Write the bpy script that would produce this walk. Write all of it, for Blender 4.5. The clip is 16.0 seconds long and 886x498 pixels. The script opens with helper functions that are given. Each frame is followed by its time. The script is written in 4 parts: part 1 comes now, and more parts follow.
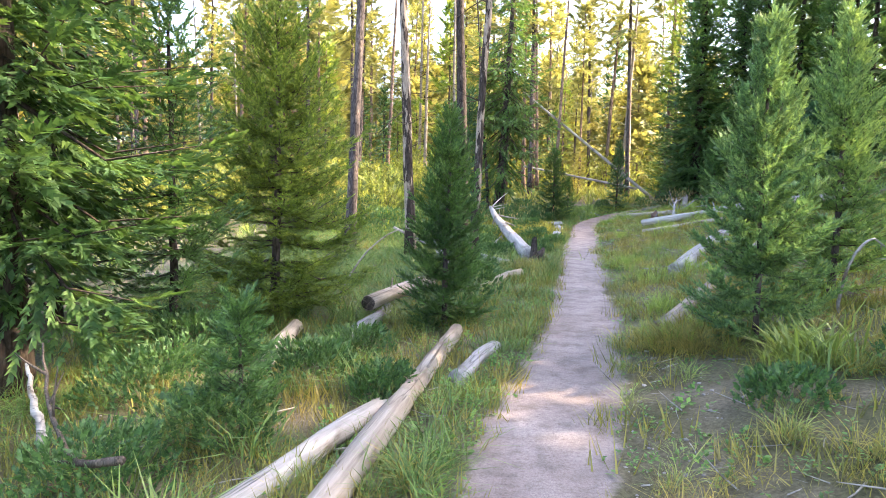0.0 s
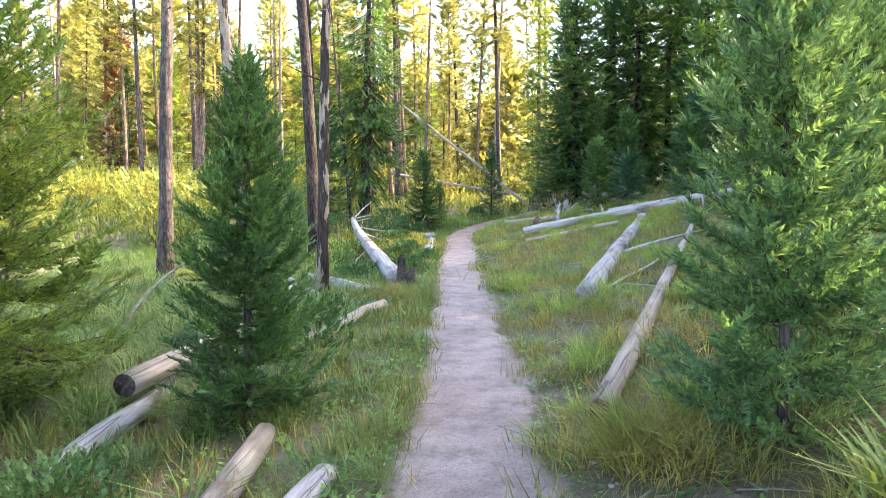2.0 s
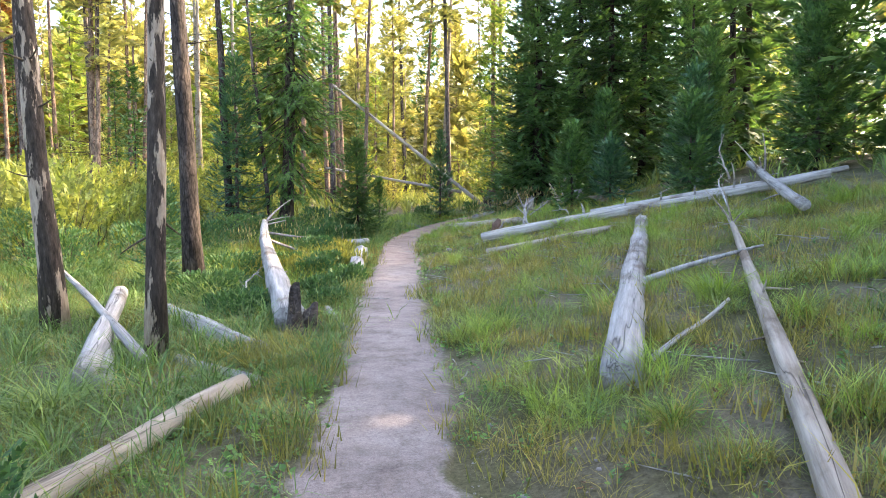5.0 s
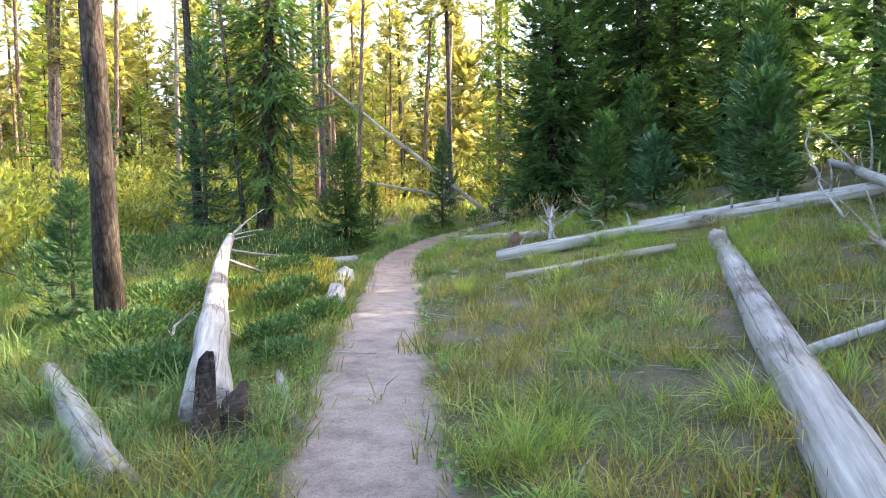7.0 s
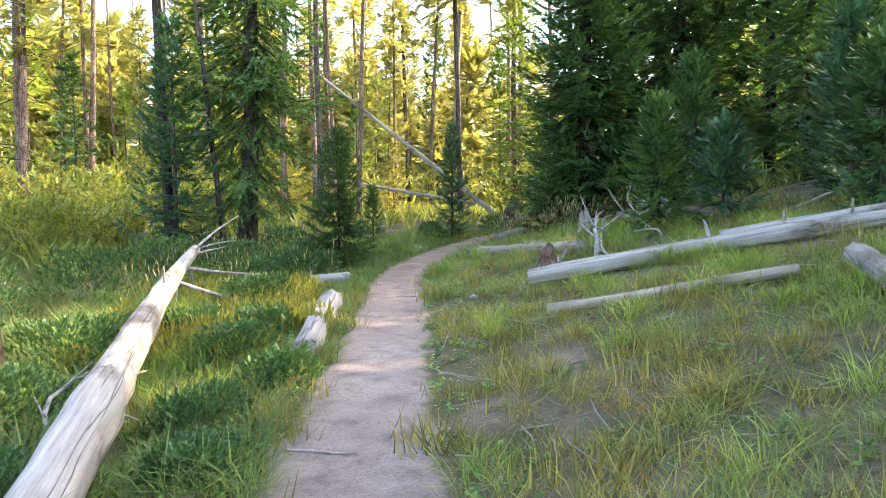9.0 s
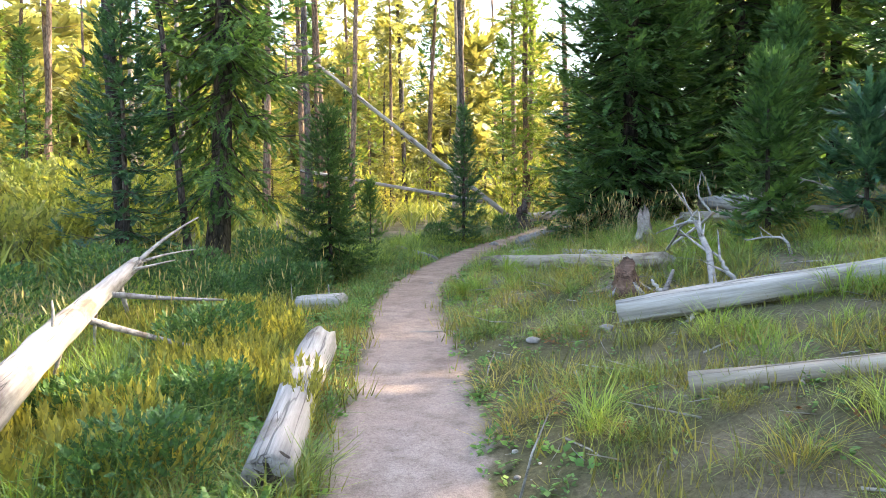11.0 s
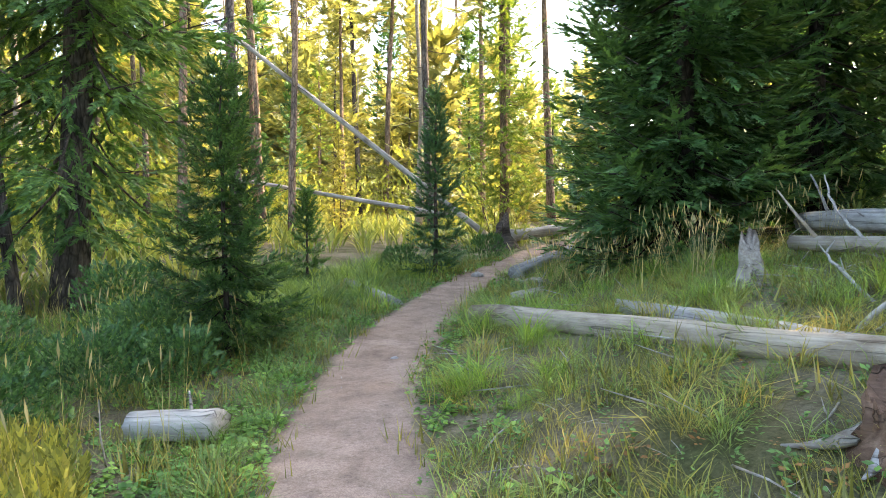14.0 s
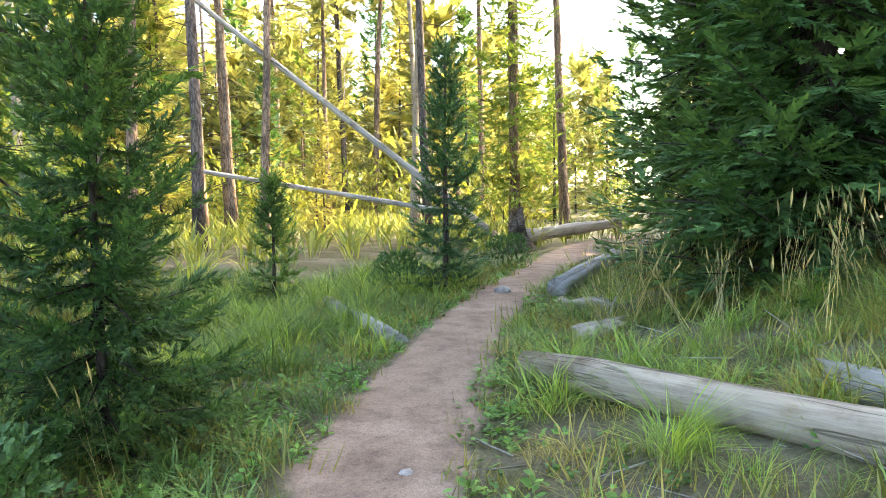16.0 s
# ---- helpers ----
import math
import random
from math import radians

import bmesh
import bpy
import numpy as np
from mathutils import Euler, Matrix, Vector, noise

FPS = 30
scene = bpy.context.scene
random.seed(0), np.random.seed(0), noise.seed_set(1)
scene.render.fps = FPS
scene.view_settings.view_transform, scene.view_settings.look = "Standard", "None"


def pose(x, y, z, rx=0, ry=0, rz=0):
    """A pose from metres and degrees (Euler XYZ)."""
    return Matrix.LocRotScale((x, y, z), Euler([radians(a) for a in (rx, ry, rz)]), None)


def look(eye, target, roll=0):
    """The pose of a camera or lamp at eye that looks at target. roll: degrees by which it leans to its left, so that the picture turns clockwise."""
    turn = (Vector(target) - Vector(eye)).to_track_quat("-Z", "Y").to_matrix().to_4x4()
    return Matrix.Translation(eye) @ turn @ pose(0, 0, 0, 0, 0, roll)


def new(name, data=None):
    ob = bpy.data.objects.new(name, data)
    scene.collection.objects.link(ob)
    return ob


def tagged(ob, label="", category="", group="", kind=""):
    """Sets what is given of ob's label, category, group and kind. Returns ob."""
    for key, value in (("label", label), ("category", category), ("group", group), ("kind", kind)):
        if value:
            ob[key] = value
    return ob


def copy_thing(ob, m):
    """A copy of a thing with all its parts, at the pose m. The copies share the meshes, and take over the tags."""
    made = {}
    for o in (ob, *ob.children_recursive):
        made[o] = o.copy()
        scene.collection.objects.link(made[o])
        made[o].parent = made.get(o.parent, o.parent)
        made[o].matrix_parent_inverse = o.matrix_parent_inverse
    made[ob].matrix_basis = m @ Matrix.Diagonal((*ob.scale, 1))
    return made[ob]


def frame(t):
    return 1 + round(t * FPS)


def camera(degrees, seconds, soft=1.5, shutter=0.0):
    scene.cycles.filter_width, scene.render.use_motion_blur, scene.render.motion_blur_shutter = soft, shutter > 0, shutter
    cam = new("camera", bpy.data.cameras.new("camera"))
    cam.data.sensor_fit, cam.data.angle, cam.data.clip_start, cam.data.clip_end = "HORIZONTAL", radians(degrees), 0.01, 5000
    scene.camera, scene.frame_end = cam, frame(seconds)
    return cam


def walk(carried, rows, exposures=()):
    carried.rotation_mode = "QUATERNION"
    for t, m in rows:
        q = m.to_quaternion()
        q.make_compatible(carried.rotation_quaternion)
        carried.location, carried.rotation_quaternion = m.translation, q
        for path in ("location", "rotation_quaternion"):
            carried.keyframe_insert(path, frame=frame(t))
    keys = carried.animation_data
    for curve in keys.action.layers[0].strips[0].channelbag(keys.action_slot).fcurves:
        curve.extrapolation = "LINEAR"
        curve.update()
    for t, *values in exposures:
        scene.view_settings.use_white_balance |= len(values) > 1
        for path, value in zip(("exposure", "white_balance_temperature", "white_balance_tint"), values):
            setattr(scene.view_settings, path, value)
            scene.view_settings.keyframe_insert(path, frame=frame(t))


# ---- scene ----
cam = camera(65.6, 16.0, 0.8)
PATH = [
    (0, (-0.035, -0.175, 1.617), (-0.035, 1.817, 1.438), 1.2),
    (0.5, (0.008, 0.61, 1.59), (0.096, 2.602, 1.428), 0.8),
    (1, (0.168, 1.451, 1.567), (0.345, 3.438, 1.417), 0.2),
    (1.5, (0.246, 2.153, 1.547), (0.52, 4.129, 1.403), -0.1),
    (2, (0.477, 2.882, 1.533), (0.841, 4.843, 1.388), -0.5),
    (2.5, (0.61, 3.538, 1.523), (1.049, 5.483, 1.374), -1.0),
    (3, (0.849, 4.207, 1.492), (1.335, 6.142, 1.344), -0.7),
    (3.2, (0.915, 4.432, 1.491), (1.414, 6.364, 1.354), -0.7),
    (5.3, (1.622, 7.236, 1.488), (2.128, 9.166, 1.339), -0.3),
    (5.5, (1.681, 7.525, 1.47), (2.186, 9.455, 1.327), -0.6),
    (6, (1.847, 8.201, 1.509), (2.353, 10.131, 1.372), -0.5),
    (6.5, (2.054, 8.898, 1.511), (2.562, 10.827, 1.379), -0.6),
    (7, (2.172, 9.558, 1.505), (2.678, 11.489, 1.379), -0.5),
    (7.5, (2.33, 10.221, 1.496), (2.832, 12.153, 1.373), -0.4),
    (8, (2.403, 10.846, 1.484), (2.903, 12.779, 1.37), -0.4),
    (8.5, (2.597, 11.405, 1.519), (3.1, 13.337, 1.402), -0.5),
    (9, (2.703, 11.978, 1.506), (3.192, 13.914, 1.395), -0.7),
    (9.2, (2.737, 12.193, 1.52), (3.22, 14.13, 1.412), -0.7),
    (11.3, (3.044, 15.179, 1.538), (3.571, 17.105, 1.42), -0.8),
    (11.5, (3.113, 15.476, 1.543), (3.649, 17.399, 1.43), -0.9),
    (12, (3.248, 16.137, 1.579), (3.816, 18.052, 1.473), -0.9),
    (12.5, (3.367, 16.784, 1.602), (3.959, 18.692, 1.502), -1.0),
    (13, (3.56, 17.407, 1.616), (4.179, 19.306, 1.52), -0.8),
    (13.5, (3.701, 18.02, 1.612), (4.329, 19.916, 1.52), -1.0),
    (14, (3.892, 18.66, 1.638), (4.528, 20.554, 1.554), -0.8),
    (14.5, (3.988, 19.234, 1.652), (4.63, 21.126, 1.577), -0.8),
    (15, (4.205, 19.919, 1.653), (4.852, 21.81, 1.573), -1.2),
    (15.5, (4.328, 20.667, 1.634), (4.984, 22.554, 1.546), -1.3),
    (16, (4.487, 21.349, 1.625), (5.155, 23.232, 1.536), -1.2),
]
walk(cam, [(t, look(eye, target, roll)) for t, eye, target, roll in PATH], [(0, 3.2, 6350, 15), (2.0, 3.35, 6380, 14), (3.2, 3.4, 6400, 12), (5.3, 3.15, 6450, 11), (8, 3.15, 6500, 9), (10.5, 3.2, 6650, 8), (12.5, 3.22, 6800, 7), (15, 3.35, 6850, 5), (16, 3.6, 6850, 5)])

# ---- world and sun ----
SUN_AZ, SUN_EL = 83.0, 34.0
world = bpy.data.worlds.new("world")
scene.world = world
world.use_nodes = True
wn = world.node_tree
sky = wn.nodes.new("ShaderNodeTexSky")
sky.sky_type, sky.sun_disc = "NISHITA", False
sky.sun_elevation, sky.sun_rotation = radians(SUN_EL), radians(SUN_AZ)
sky.air_density, sky.dust_density, sky.ozone_density = 1.0, 4.0, 1.0
wn.nodes["Background"].inputs["Strength"].default_value = 0.15
wn.links.new(sky.outputs["Color"], wn.nodes["Background"].inputs["Color"])
sun = new("sun", bpy.data.lights.new("sun", "SUN"))
sun.data.energy, sun.data.angle, sun.data.color = 2.1, radians(0.6), (1.0, 0.80, 0.52)
SUN_DIR = Vector((math.sin(radians(SUN_AZ)) * math.cos(radians(SUN_EL)), math.cos(radians(SUN_AZ)) * math.cos(radians(SUN_EL)), math.sin(radians(SUN_EL))))
sun.matrix_world = look(SUN_DIR * 60, (0, 0, 0))


# ---- materials ----
class Mat:
    """A small wrapper that builds a node material."""

    def __init__(self, name, rough=0.8, metal=0.0, spec=0.3):
        self.m = bpy.data.materials.new(name)
        self.m.use_nodes = True
        self.t = self.m.node_tree
        self.b = self.t.nodes["Principled BSDF"]
        self.b.inputs["Roughness"].default_value = rough
        self.b.inputs["Metallic"].default_value = metal
        self.b.inputs["Specular IOR Level"].default_value = spec
        self.co = self.t.nodes.new("ShaderNodeTexCoord")

    def link(self, a, b):
        self.t.links.new(a, b)

    def noise(self, scale, detail=4.0, stretch=(1, 1, 1), rough=0.6, space="Object"):
        mp = self.t.nodes.new("ShaderNodeMapping")
        mp.inputs["Scale"].default_value = stretch
        self.link(self.co.outputs[space], mp.inputs["Vector"])
        n = self.t.nodes.new("ShaderNodeTexNoise")
        n.inputs["Scale"].default_value, n.inputs["Detail"].default_value, n.inputs["Roughness"].default_value = scale, detail, rough
        self.link(mp.outputs["Vector"], n.inputs["Vector"])
        return n.outputs["Fac"]

    def cells(self, scale, stretch=(1, 1, 1), space="Object"):
        mp = self.t.nodes.new("ShaderNodeMapping")
        mp.inputs["Scale"].default_value = stretch
        self.link(self.co.outputs[space], mp.inputs["Vector"])
        n = self.t.nodes.new("ShaderNodeTexVoronoi")
        n.feature = "DISTANCE_TO_EDGE"
        n.inputs["Scale"].default_value = scale
        self.link(mp.outputs["Vector"], n.inputs["Vector"])
        return n.outputs["Distance"]

    def ramp(self, fac, stops):
        r = self.t.nodes.new("ShaderNodeValToRGB")
        el = r.color_ramp.elements
        while len(el) < len(stops):
            el.new(0.5)
        for e, (p, c) in zip(el, stops):
            e.position, e.color = p, (*c, 1)
        self.link(fac, r.inputs["Fac"])
        return r.outputs["Color"]

    def mix(self, fac, a, b, mode="MIX"):
        n = self.t.nodes.new("ShaderNodeMix")
        n.data_type, n.blend_type = "RGBA", mode
        for sock, v in ((n.inputs[0], fac), (n.inputs[6], a), (n.inputs[7], b)):
            if isinstance(v, (int, float)):
                sock.default_value = v
            elif isinstance(v, tuple):
                sock.default_value = (*v, 1)
            else:
                self.link(v, sock)
        return n.outputs[2]

    def island(self):
        return self.t.nodes.new("ShaderNodeNewGeometry").outputs["Random Per Island"]

    def object_random(self):
        return self.t.nodes.new("ShaderNodeObjectInfo").outputs["Random"]

    def colour(self, c):
        self.link(c, self.b.inputs["Base Color"])

    def bump(self, h, strength=0.5, dist=0.01):
        n = self.t.nodes.new("ShaderNodeBump")
        n.inputs["Strength"].default_value, n.inputs["Distance"].default_value = strength, dist
        self.link(h, n.inputs["Height"])
        self.link(n.outputs["Normal"], self.b.inputs["Normal"])

    def translucent(self, c, amount):
        tr = self.t.nodes.new("ShaderNodeBsdfTranslucent")
        self.link(c, tr.inputs["Color"])
        ms = self.t.nodes.new("ShaderNodeMixShader")
        ms.inputs[0].default_value = amount
        self.link(self.b.outputs[0], ms.inputs[1])
        self.link(tr.outputs[0], ms.inputs[2])
        self.link(ms.outputs[0], self.t.nodes["Material Output"].inputs["Surface"])


def leaf_material(name, dark, mid, light, amount=0.35, big=1.2, through_gain=1.6):
    k = Mat(name, 0.55, 0, 0.35)
    c = k.ramp(k.noise(big, 3), [(0.3, dark), (0.5, mid), (0.72, light)])
    fine = k.ramp(k.island(), [(0.0, (0.50, 0.54, 0.50)), (0.55, (0.95, 0.95, 0.95)), (1.0, (1.5, 1.4, 1.15))])
    c = k.mix(1.0, c, fine, "MULTIPLY")
    tree = k.ramp(k.object_random(), [(0, (0.85, 0.9, 0.95)), (1, (1.15, 1.1, 0.95))])
    c = k.mix(1.0, c, tree, "MULTIPLY")
    k.colour(c)
    lit = k.mix(1.0, c, (through_gain * 1.12, through_gain, through_gain * 0.62), "MULTIPLY")
    k.translucent(lit, amount)
    return k.m


FIR = leaf_material("fir_needles", (0.046, 0.105, 0.040), (0.078, 0.160, 0.052), (0.130, 0.215, 0.060), 0.26)
FIR_LIGHT = leaf_material("light_fir_needles", (0.105, 0.165, 0.040), (0.150, 0.220, 0.050), (0.205, 0.265, 0.064), 0.42)
FIR_BLUE = leaf_material("blue_fir_needles", (0.038, 0.094, 0.050), (0.060, 0.138, 0.068), (0.100, 0.185, 0.078), 0.22)
FIR_MID = leaf_material("mid_fir_needles", (0.070, 0.140, 0.046), (0.110, 0.200, 0.058), (0.165, 0.255, 0.068), 0.34)
FIR_SOFT = leaf_material("soft_fir_needles", (0.100, 0.188, 0.082), (0.152, 0.262, 0.108), (0.215, 0.320, 0.128), 0.36)
SPRUCE = leaf_material("spruce_needles", (0.030, 0.074, 0.028), (0.052, 0.112, 0.038), (0.090, 0.156, 0.048), 0.38)
# far needles: the low sun's yellow and the pale haze are in the colour
PINE_SUNLIT = leaf_material("sun_toned_pine_needles", (0.165, 0.185, 0.070), (0.235, 0.245, 0.095), (0.310, 0.295, 0.130), 0.45)
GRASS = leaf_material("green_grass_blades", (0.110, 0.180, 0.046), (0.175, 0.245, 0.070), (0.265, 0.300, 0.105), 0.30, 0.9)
# darker copy of the grass: shade on the left is mixed into its colour
GRASS_SHADED = leaf_material("shade_toned_grass_blades", (0.060, 0.125, 0.034), (0.105, 0.180, 0.048), (0.180, 0.235, 0.072), 0.27, 0.8)
FRESH = leaf_material("fresh_grass_blades", (0.140, 0.235, 0.048), (0.200, 0.300, 0.066), (0.280, 0.345, 0.095), 0.36, 1.4)
CLOVER = leaf_material("clover_leaves", (0.090, 0.200, 0.042), (0.140, 0.270, 0.058), (0.215, 0.320, 0.080), 0.32, 1.8)
STRAW = leaf_material("straw_grass_blades", (0.210, 0.220, 0.050), (0.310, 0.275, 0.070), (0.410, 0.340, 0.120), 0.4, 1.3, 1.2)
SEED = leaf_material("seed_heads", (0.300, 0.260, 0.130), (0.400, 0.345, 0.190), (0.500, 0.440, 0.260), 0.35, 1.3, 1.1)
GOLD = leaf_material("golden_herb_leaves", (0.190, 0.215, 0.055), (0.275, 0.275, 0.065), (0.370, 0.330, 0.085), 0.4, 2.0, 1.3)
TURF = leaf_material("turf_blades", (0.125, 0.150, 0.034), (0.215, 0.210, 0.056), (0.330, 0.270, 0.110), 0.27, 1.1, 1.3)
HERB = leaf_material("herb_leaves", (0.055, 0.130, 0.036), (0.085, 0.180, 0.052), (0.140, 0.220, 0.068), 0.27, 1.5)
SHRUB = leaf_material("shrub_leaves", (0.038, 0.090, 0.030), (0.060, 0.130, 0.040), (0.105, 0.175, 0.058), 0.25, 1.5)
WILLOW = leaf_material("willow_leaves", (0.135, 0.185, 0.048), (0.200, 0.240, 0.065), (0.275, 0.280, 0.092), 0.45, 0.7)
RUST = leaf_material("rust_leaves", (0.120, 0.060, 0.025), (0.190, 0.090, 0.036), (0.250, 0.140, 0.050), 0.3, 2.5, 1.0)


def bark_material(name, a, b, c, scale=14.0):
    k = Mat(name, 0.9, 0, 0.15)
    plates = k.cells(scale, (1, 1, 0.28))
    grain = k.noise(scale * 2.2, 6, (1, 1, 0.3))
    col = k.ramp(grain, [(0.3, a), (0.52, b), (0.75, c)])
    crack = k.ramp(plates, [(0.0, (0.35, 0.33, 0.32)), (0.12, (1, 1, 1))])
    col = k.mix(0.8, col, crack, "MULTIPLY")
    patch = k.ramp(k.noise(5.0, 4, (1, 1, 0.35)), [(0.36, (0.5, 0.5, 0.52)), (0.52, (1.0, 0.97, 0.95)), (0.66, (1.55, 1.4, 1.25))])
    k.colour(k.mix(1.0, col, patch, "MULTIPLY"))
    k.bump(k.mix(0.5, plates, grain), 0.9, 0.02)
    return k.m


BARK = bark_material("pine_bark", (0.055, 0.045, 0.042), (0.115, 0.095, 0.088), (0.19, 0.165, 0.155))
BARK_DARK = bark_material("dark_bark", (0.025, 0.020, 0.018), (0.060, 0.048, 0.042), (0.12, 0.10, 0.09))
BARK_WARM = bark_material("reddish_bark", (0.120, 0.082, 0.060), (0.23, 0.165, 0.125), (0.35, 0.27, 0.21))


def peeling_material():
    k = Mat("peeling_bark", 0.9, 0, 0.15)
    grain = k.noise(30, 6, (1, 1, 0.25))
    dark = k.ramp(grain, [(0.3, (0.018, 0.014, 0.012)), (0.55, (0.055, 0.042, 0.034)), (0.75, (0.11, 0.085, 0.07))])
    bare = k.ramp(grain, [(0.3, (0.20, 0.15, 0.11)), (0.7, (0.40, 0.32, 0.25))])
    mask = k.ramp(k.noise(5.5, 5, (1, 1, 0.22), 0.65), [(0.51, (0, 0, 0)), (0.54, (1, 1, 1))])
    k.colour(k.mix(mask, dark, bare))
    k.bump(k.mix(0.6, mask, grain), 1.0, 0.015)
    return k.m


PEELING = peeling_material()
TWIG = bark_material("twig_bark", (0.05, 0.04, 0.032), (0.10, 0.082, 0.066), (0.17, 0.145, 0.12), 40)


def weathered_material(name, a, b, c, crack_depth=0.25):
    k = Mat(name, 0.85, 0, 0.2)
    grain = k.noise(26, 8, (0.05, 1, 1), 0.7)
    col = k.ramp(grain, [(0.28, a), (0.5, b), (0.72, c)])
    line = k.noise(6.0, 3, (0.04, 1, 1), 0.55)
    split = k.ramp(line, [(0.480, (1, 1, 1)), (0.487, (crack_depth, crack_depth, crack_depth)), (0.494, (1, 1, 1))])
    col = k.mix(0.85, col, split, "MULTIPLY")
    stain = k.ramp(k.noise(3.2, 6, (0.5, 1, 1)), [(0.34, (0.45, 0.38, 0.32)), (0.47, (0.92, 0.9, 0.88)), (0.7, (1.12, 1.1, 1.08))])
    col = k.mix(1.0, col, stain, "MULTIPLY")
    tint = k.ramp(k.object_random(), [(0, (0.88, 0.88, 0.9)), (1, (1.1, 1.06, 1.0))])
    k.colour(k.mix(1.0, col, tint, "MULTIPLY"))
    k.bump(k.mix(0.5, grain, split), 1.0, 0.02)
    return k.m


DEADWOOD = weathered_material("weathered_grey_wood", (0.17, 0.16, 0.152), (0.31, 0.297, 0.287), (0.44, 0.425, 0.41))
TANWOOD = weathered_material("weathered_tan_wood", (0.17, 0.14, 0.11), (0.30, 0.26, 0.215), (0.42, 0.38, 0.325))
CHARRED = weathered_material("charred_rotten_wood", (0.018, 0.015, 0.013), (0.065, 0.053, 0.045), (0.20, 0.165, 0.135))
ROTTEN = weathered_material("rotten_red_wood", (0.07, 0.04, 0.026), (0.15, 0.09, 0.06), (0.26, 0.17, 0.12))


def soil_colour(k):
    """Brown soil with litter, the same on the ground and on the trail's margins."""
    col = k.ramp(k.noise(1.1, 5), [(0.3, (0.090, 0.096, 0.040)), (0.45, (0.135, 0.124, 0.066)), (0.6, (0.205, 0.172, 0.118)), (0.78, (0.31, 0.258, 0.208))])
    litter = k.ramp(k.noise(34, 7, (1, 1, 1), 0.8), [(0.35, (0.45, 0.45, 0.45)), (0.6, (1.0, 1.0, 1.0)), (0.75, (1.5, 1.4, 1.25))])
    return k.mix(1.0, col, litter, "MULTIPLY")


def soil_material():
    k = Mat("forest_soil", 0.95, 0, 0.1)
    k.colour(soil_colour(k))
    k.bump(k.noise(30, 8, (1, 1, 1), 0.75), 0.9, 0.03)
    return k.m


def trail_material():
    k = Mat("packed_trail_dirt", 0.95, 0, 0.12)
    col = k.ramp(k.noise(1.3, 5), [(0.3, (0.235, 0.190, 0.170)), (0.52, (0.305, 0.252, 0.228)), (0.72, (0.365, 0.307, 0.279))])
    dust = k.ramp(k.noise(46, 8, (1, 1, 1), 0.8), [(0.32, (0.6, 0.58, 0.57)), (0.5, (0.98, 0.98, 0.98)), (0.72, (1.2, 1.19, 1.18))])
    sep = k.t.nodes.new("ShaderNodeSeparateXYZ")
    k.link(k.co.outputs["Object"], sep.inputs[0])
    along = k.t.nodes.new("ShaderNodeMapRange")
    along.inputs["From Min"].default_value, along.inputs["From Max"].default_value = 18.0, 25.0
    k.link(sep.outputs["Y"], along.inputs["Value"])
    brown = k.ramp(k.noise(1.7, 5), [(0.3, (0.25, 0.170, 0.125)), (0.52, (0.33, 0.232, 0.176)), (0.72, (0.40, 0.290, 0.225))])
    col = k.mix(along.outputs["Result"], col, brown)
    worn = k.ramp(k.noise(4.5, 6, (1, 1, 1), 0.7), [(0.36, (0.72, 0.7, 0.69)), (0.52, (1, 1, 1)), (0.7, (1.14, 1.13, 1.12))])
    col = k.mix(1.0, col, worn, "MULTIPLY")
    col = k.mix(1.0, col, dust, "MULTIPLY")
    grit = k.ramp(k.cells(75), [(0.0, (0.62, 0.6, 0.6)), (0.16, (1, 1, 1))])
    col = k.mix(0.55, col, grit, "MULTIPLY")
    # packed dirt gives way to soil and litter in an uneven margin
    side = k.t.nodes.new("ShaderNodeAttribute")
    side.attribute_name = "margin"
    frayed = k.t.nodes.new("ShaderNodeMath")
    frayed.operation = "MULTIPLY_ADD"
    frayed.inputs[1].default_value = 0.62
    k.link(k.noise(5.5, 7, (1, 1, 1), 0.72), frayed.inputs[0])
    k.link(side.outputs["Fac"], frayed.inputs[2])
    spread_edge = k.t.nodes.new("ShaderNodeMapRange")
    spread_edge.interpolation_type = "SMOOTHSTEP"
    spread_edge.inputs["From Min"].default_value, spread_edge.inputs["From Max"].default_value = 0.98, 1.16
    k.link(frayed.outputs[0], spread_edge.inputs["Value"])
    k.colour(k.mix(spread_edge.outputs["Result"], col, soil_colour(k)))
    k.bump(k.noise(40, 9, (1, 1, 1), 0.82), 0.9, 0.016)
    return k.m


def stone_material():
    k = Mat("grey_stone", 0.85, 0, 0.25)
    col = k.ramp(k.noise(18, 6), [(0.3, (0.17, 0.155, 0.15)), (0.55, (0.30, 0.28, 0.27)), (0.75, (0.43, 0.41, 0.39))])
    tone = k.ramp(k.island(), [(0, (0.65, 0.62, 0.6)), (1, (1.3, 1.25, 1.2))])
    k.colour(k.mix(1.0, col, tone, "MULTIPLY"))
    k.bump(k.noise(60, 6), 0.5, 0.006)
    return k.m


SOIL, DIRT, STONE = soil_material(), trail_material(), stone_material()

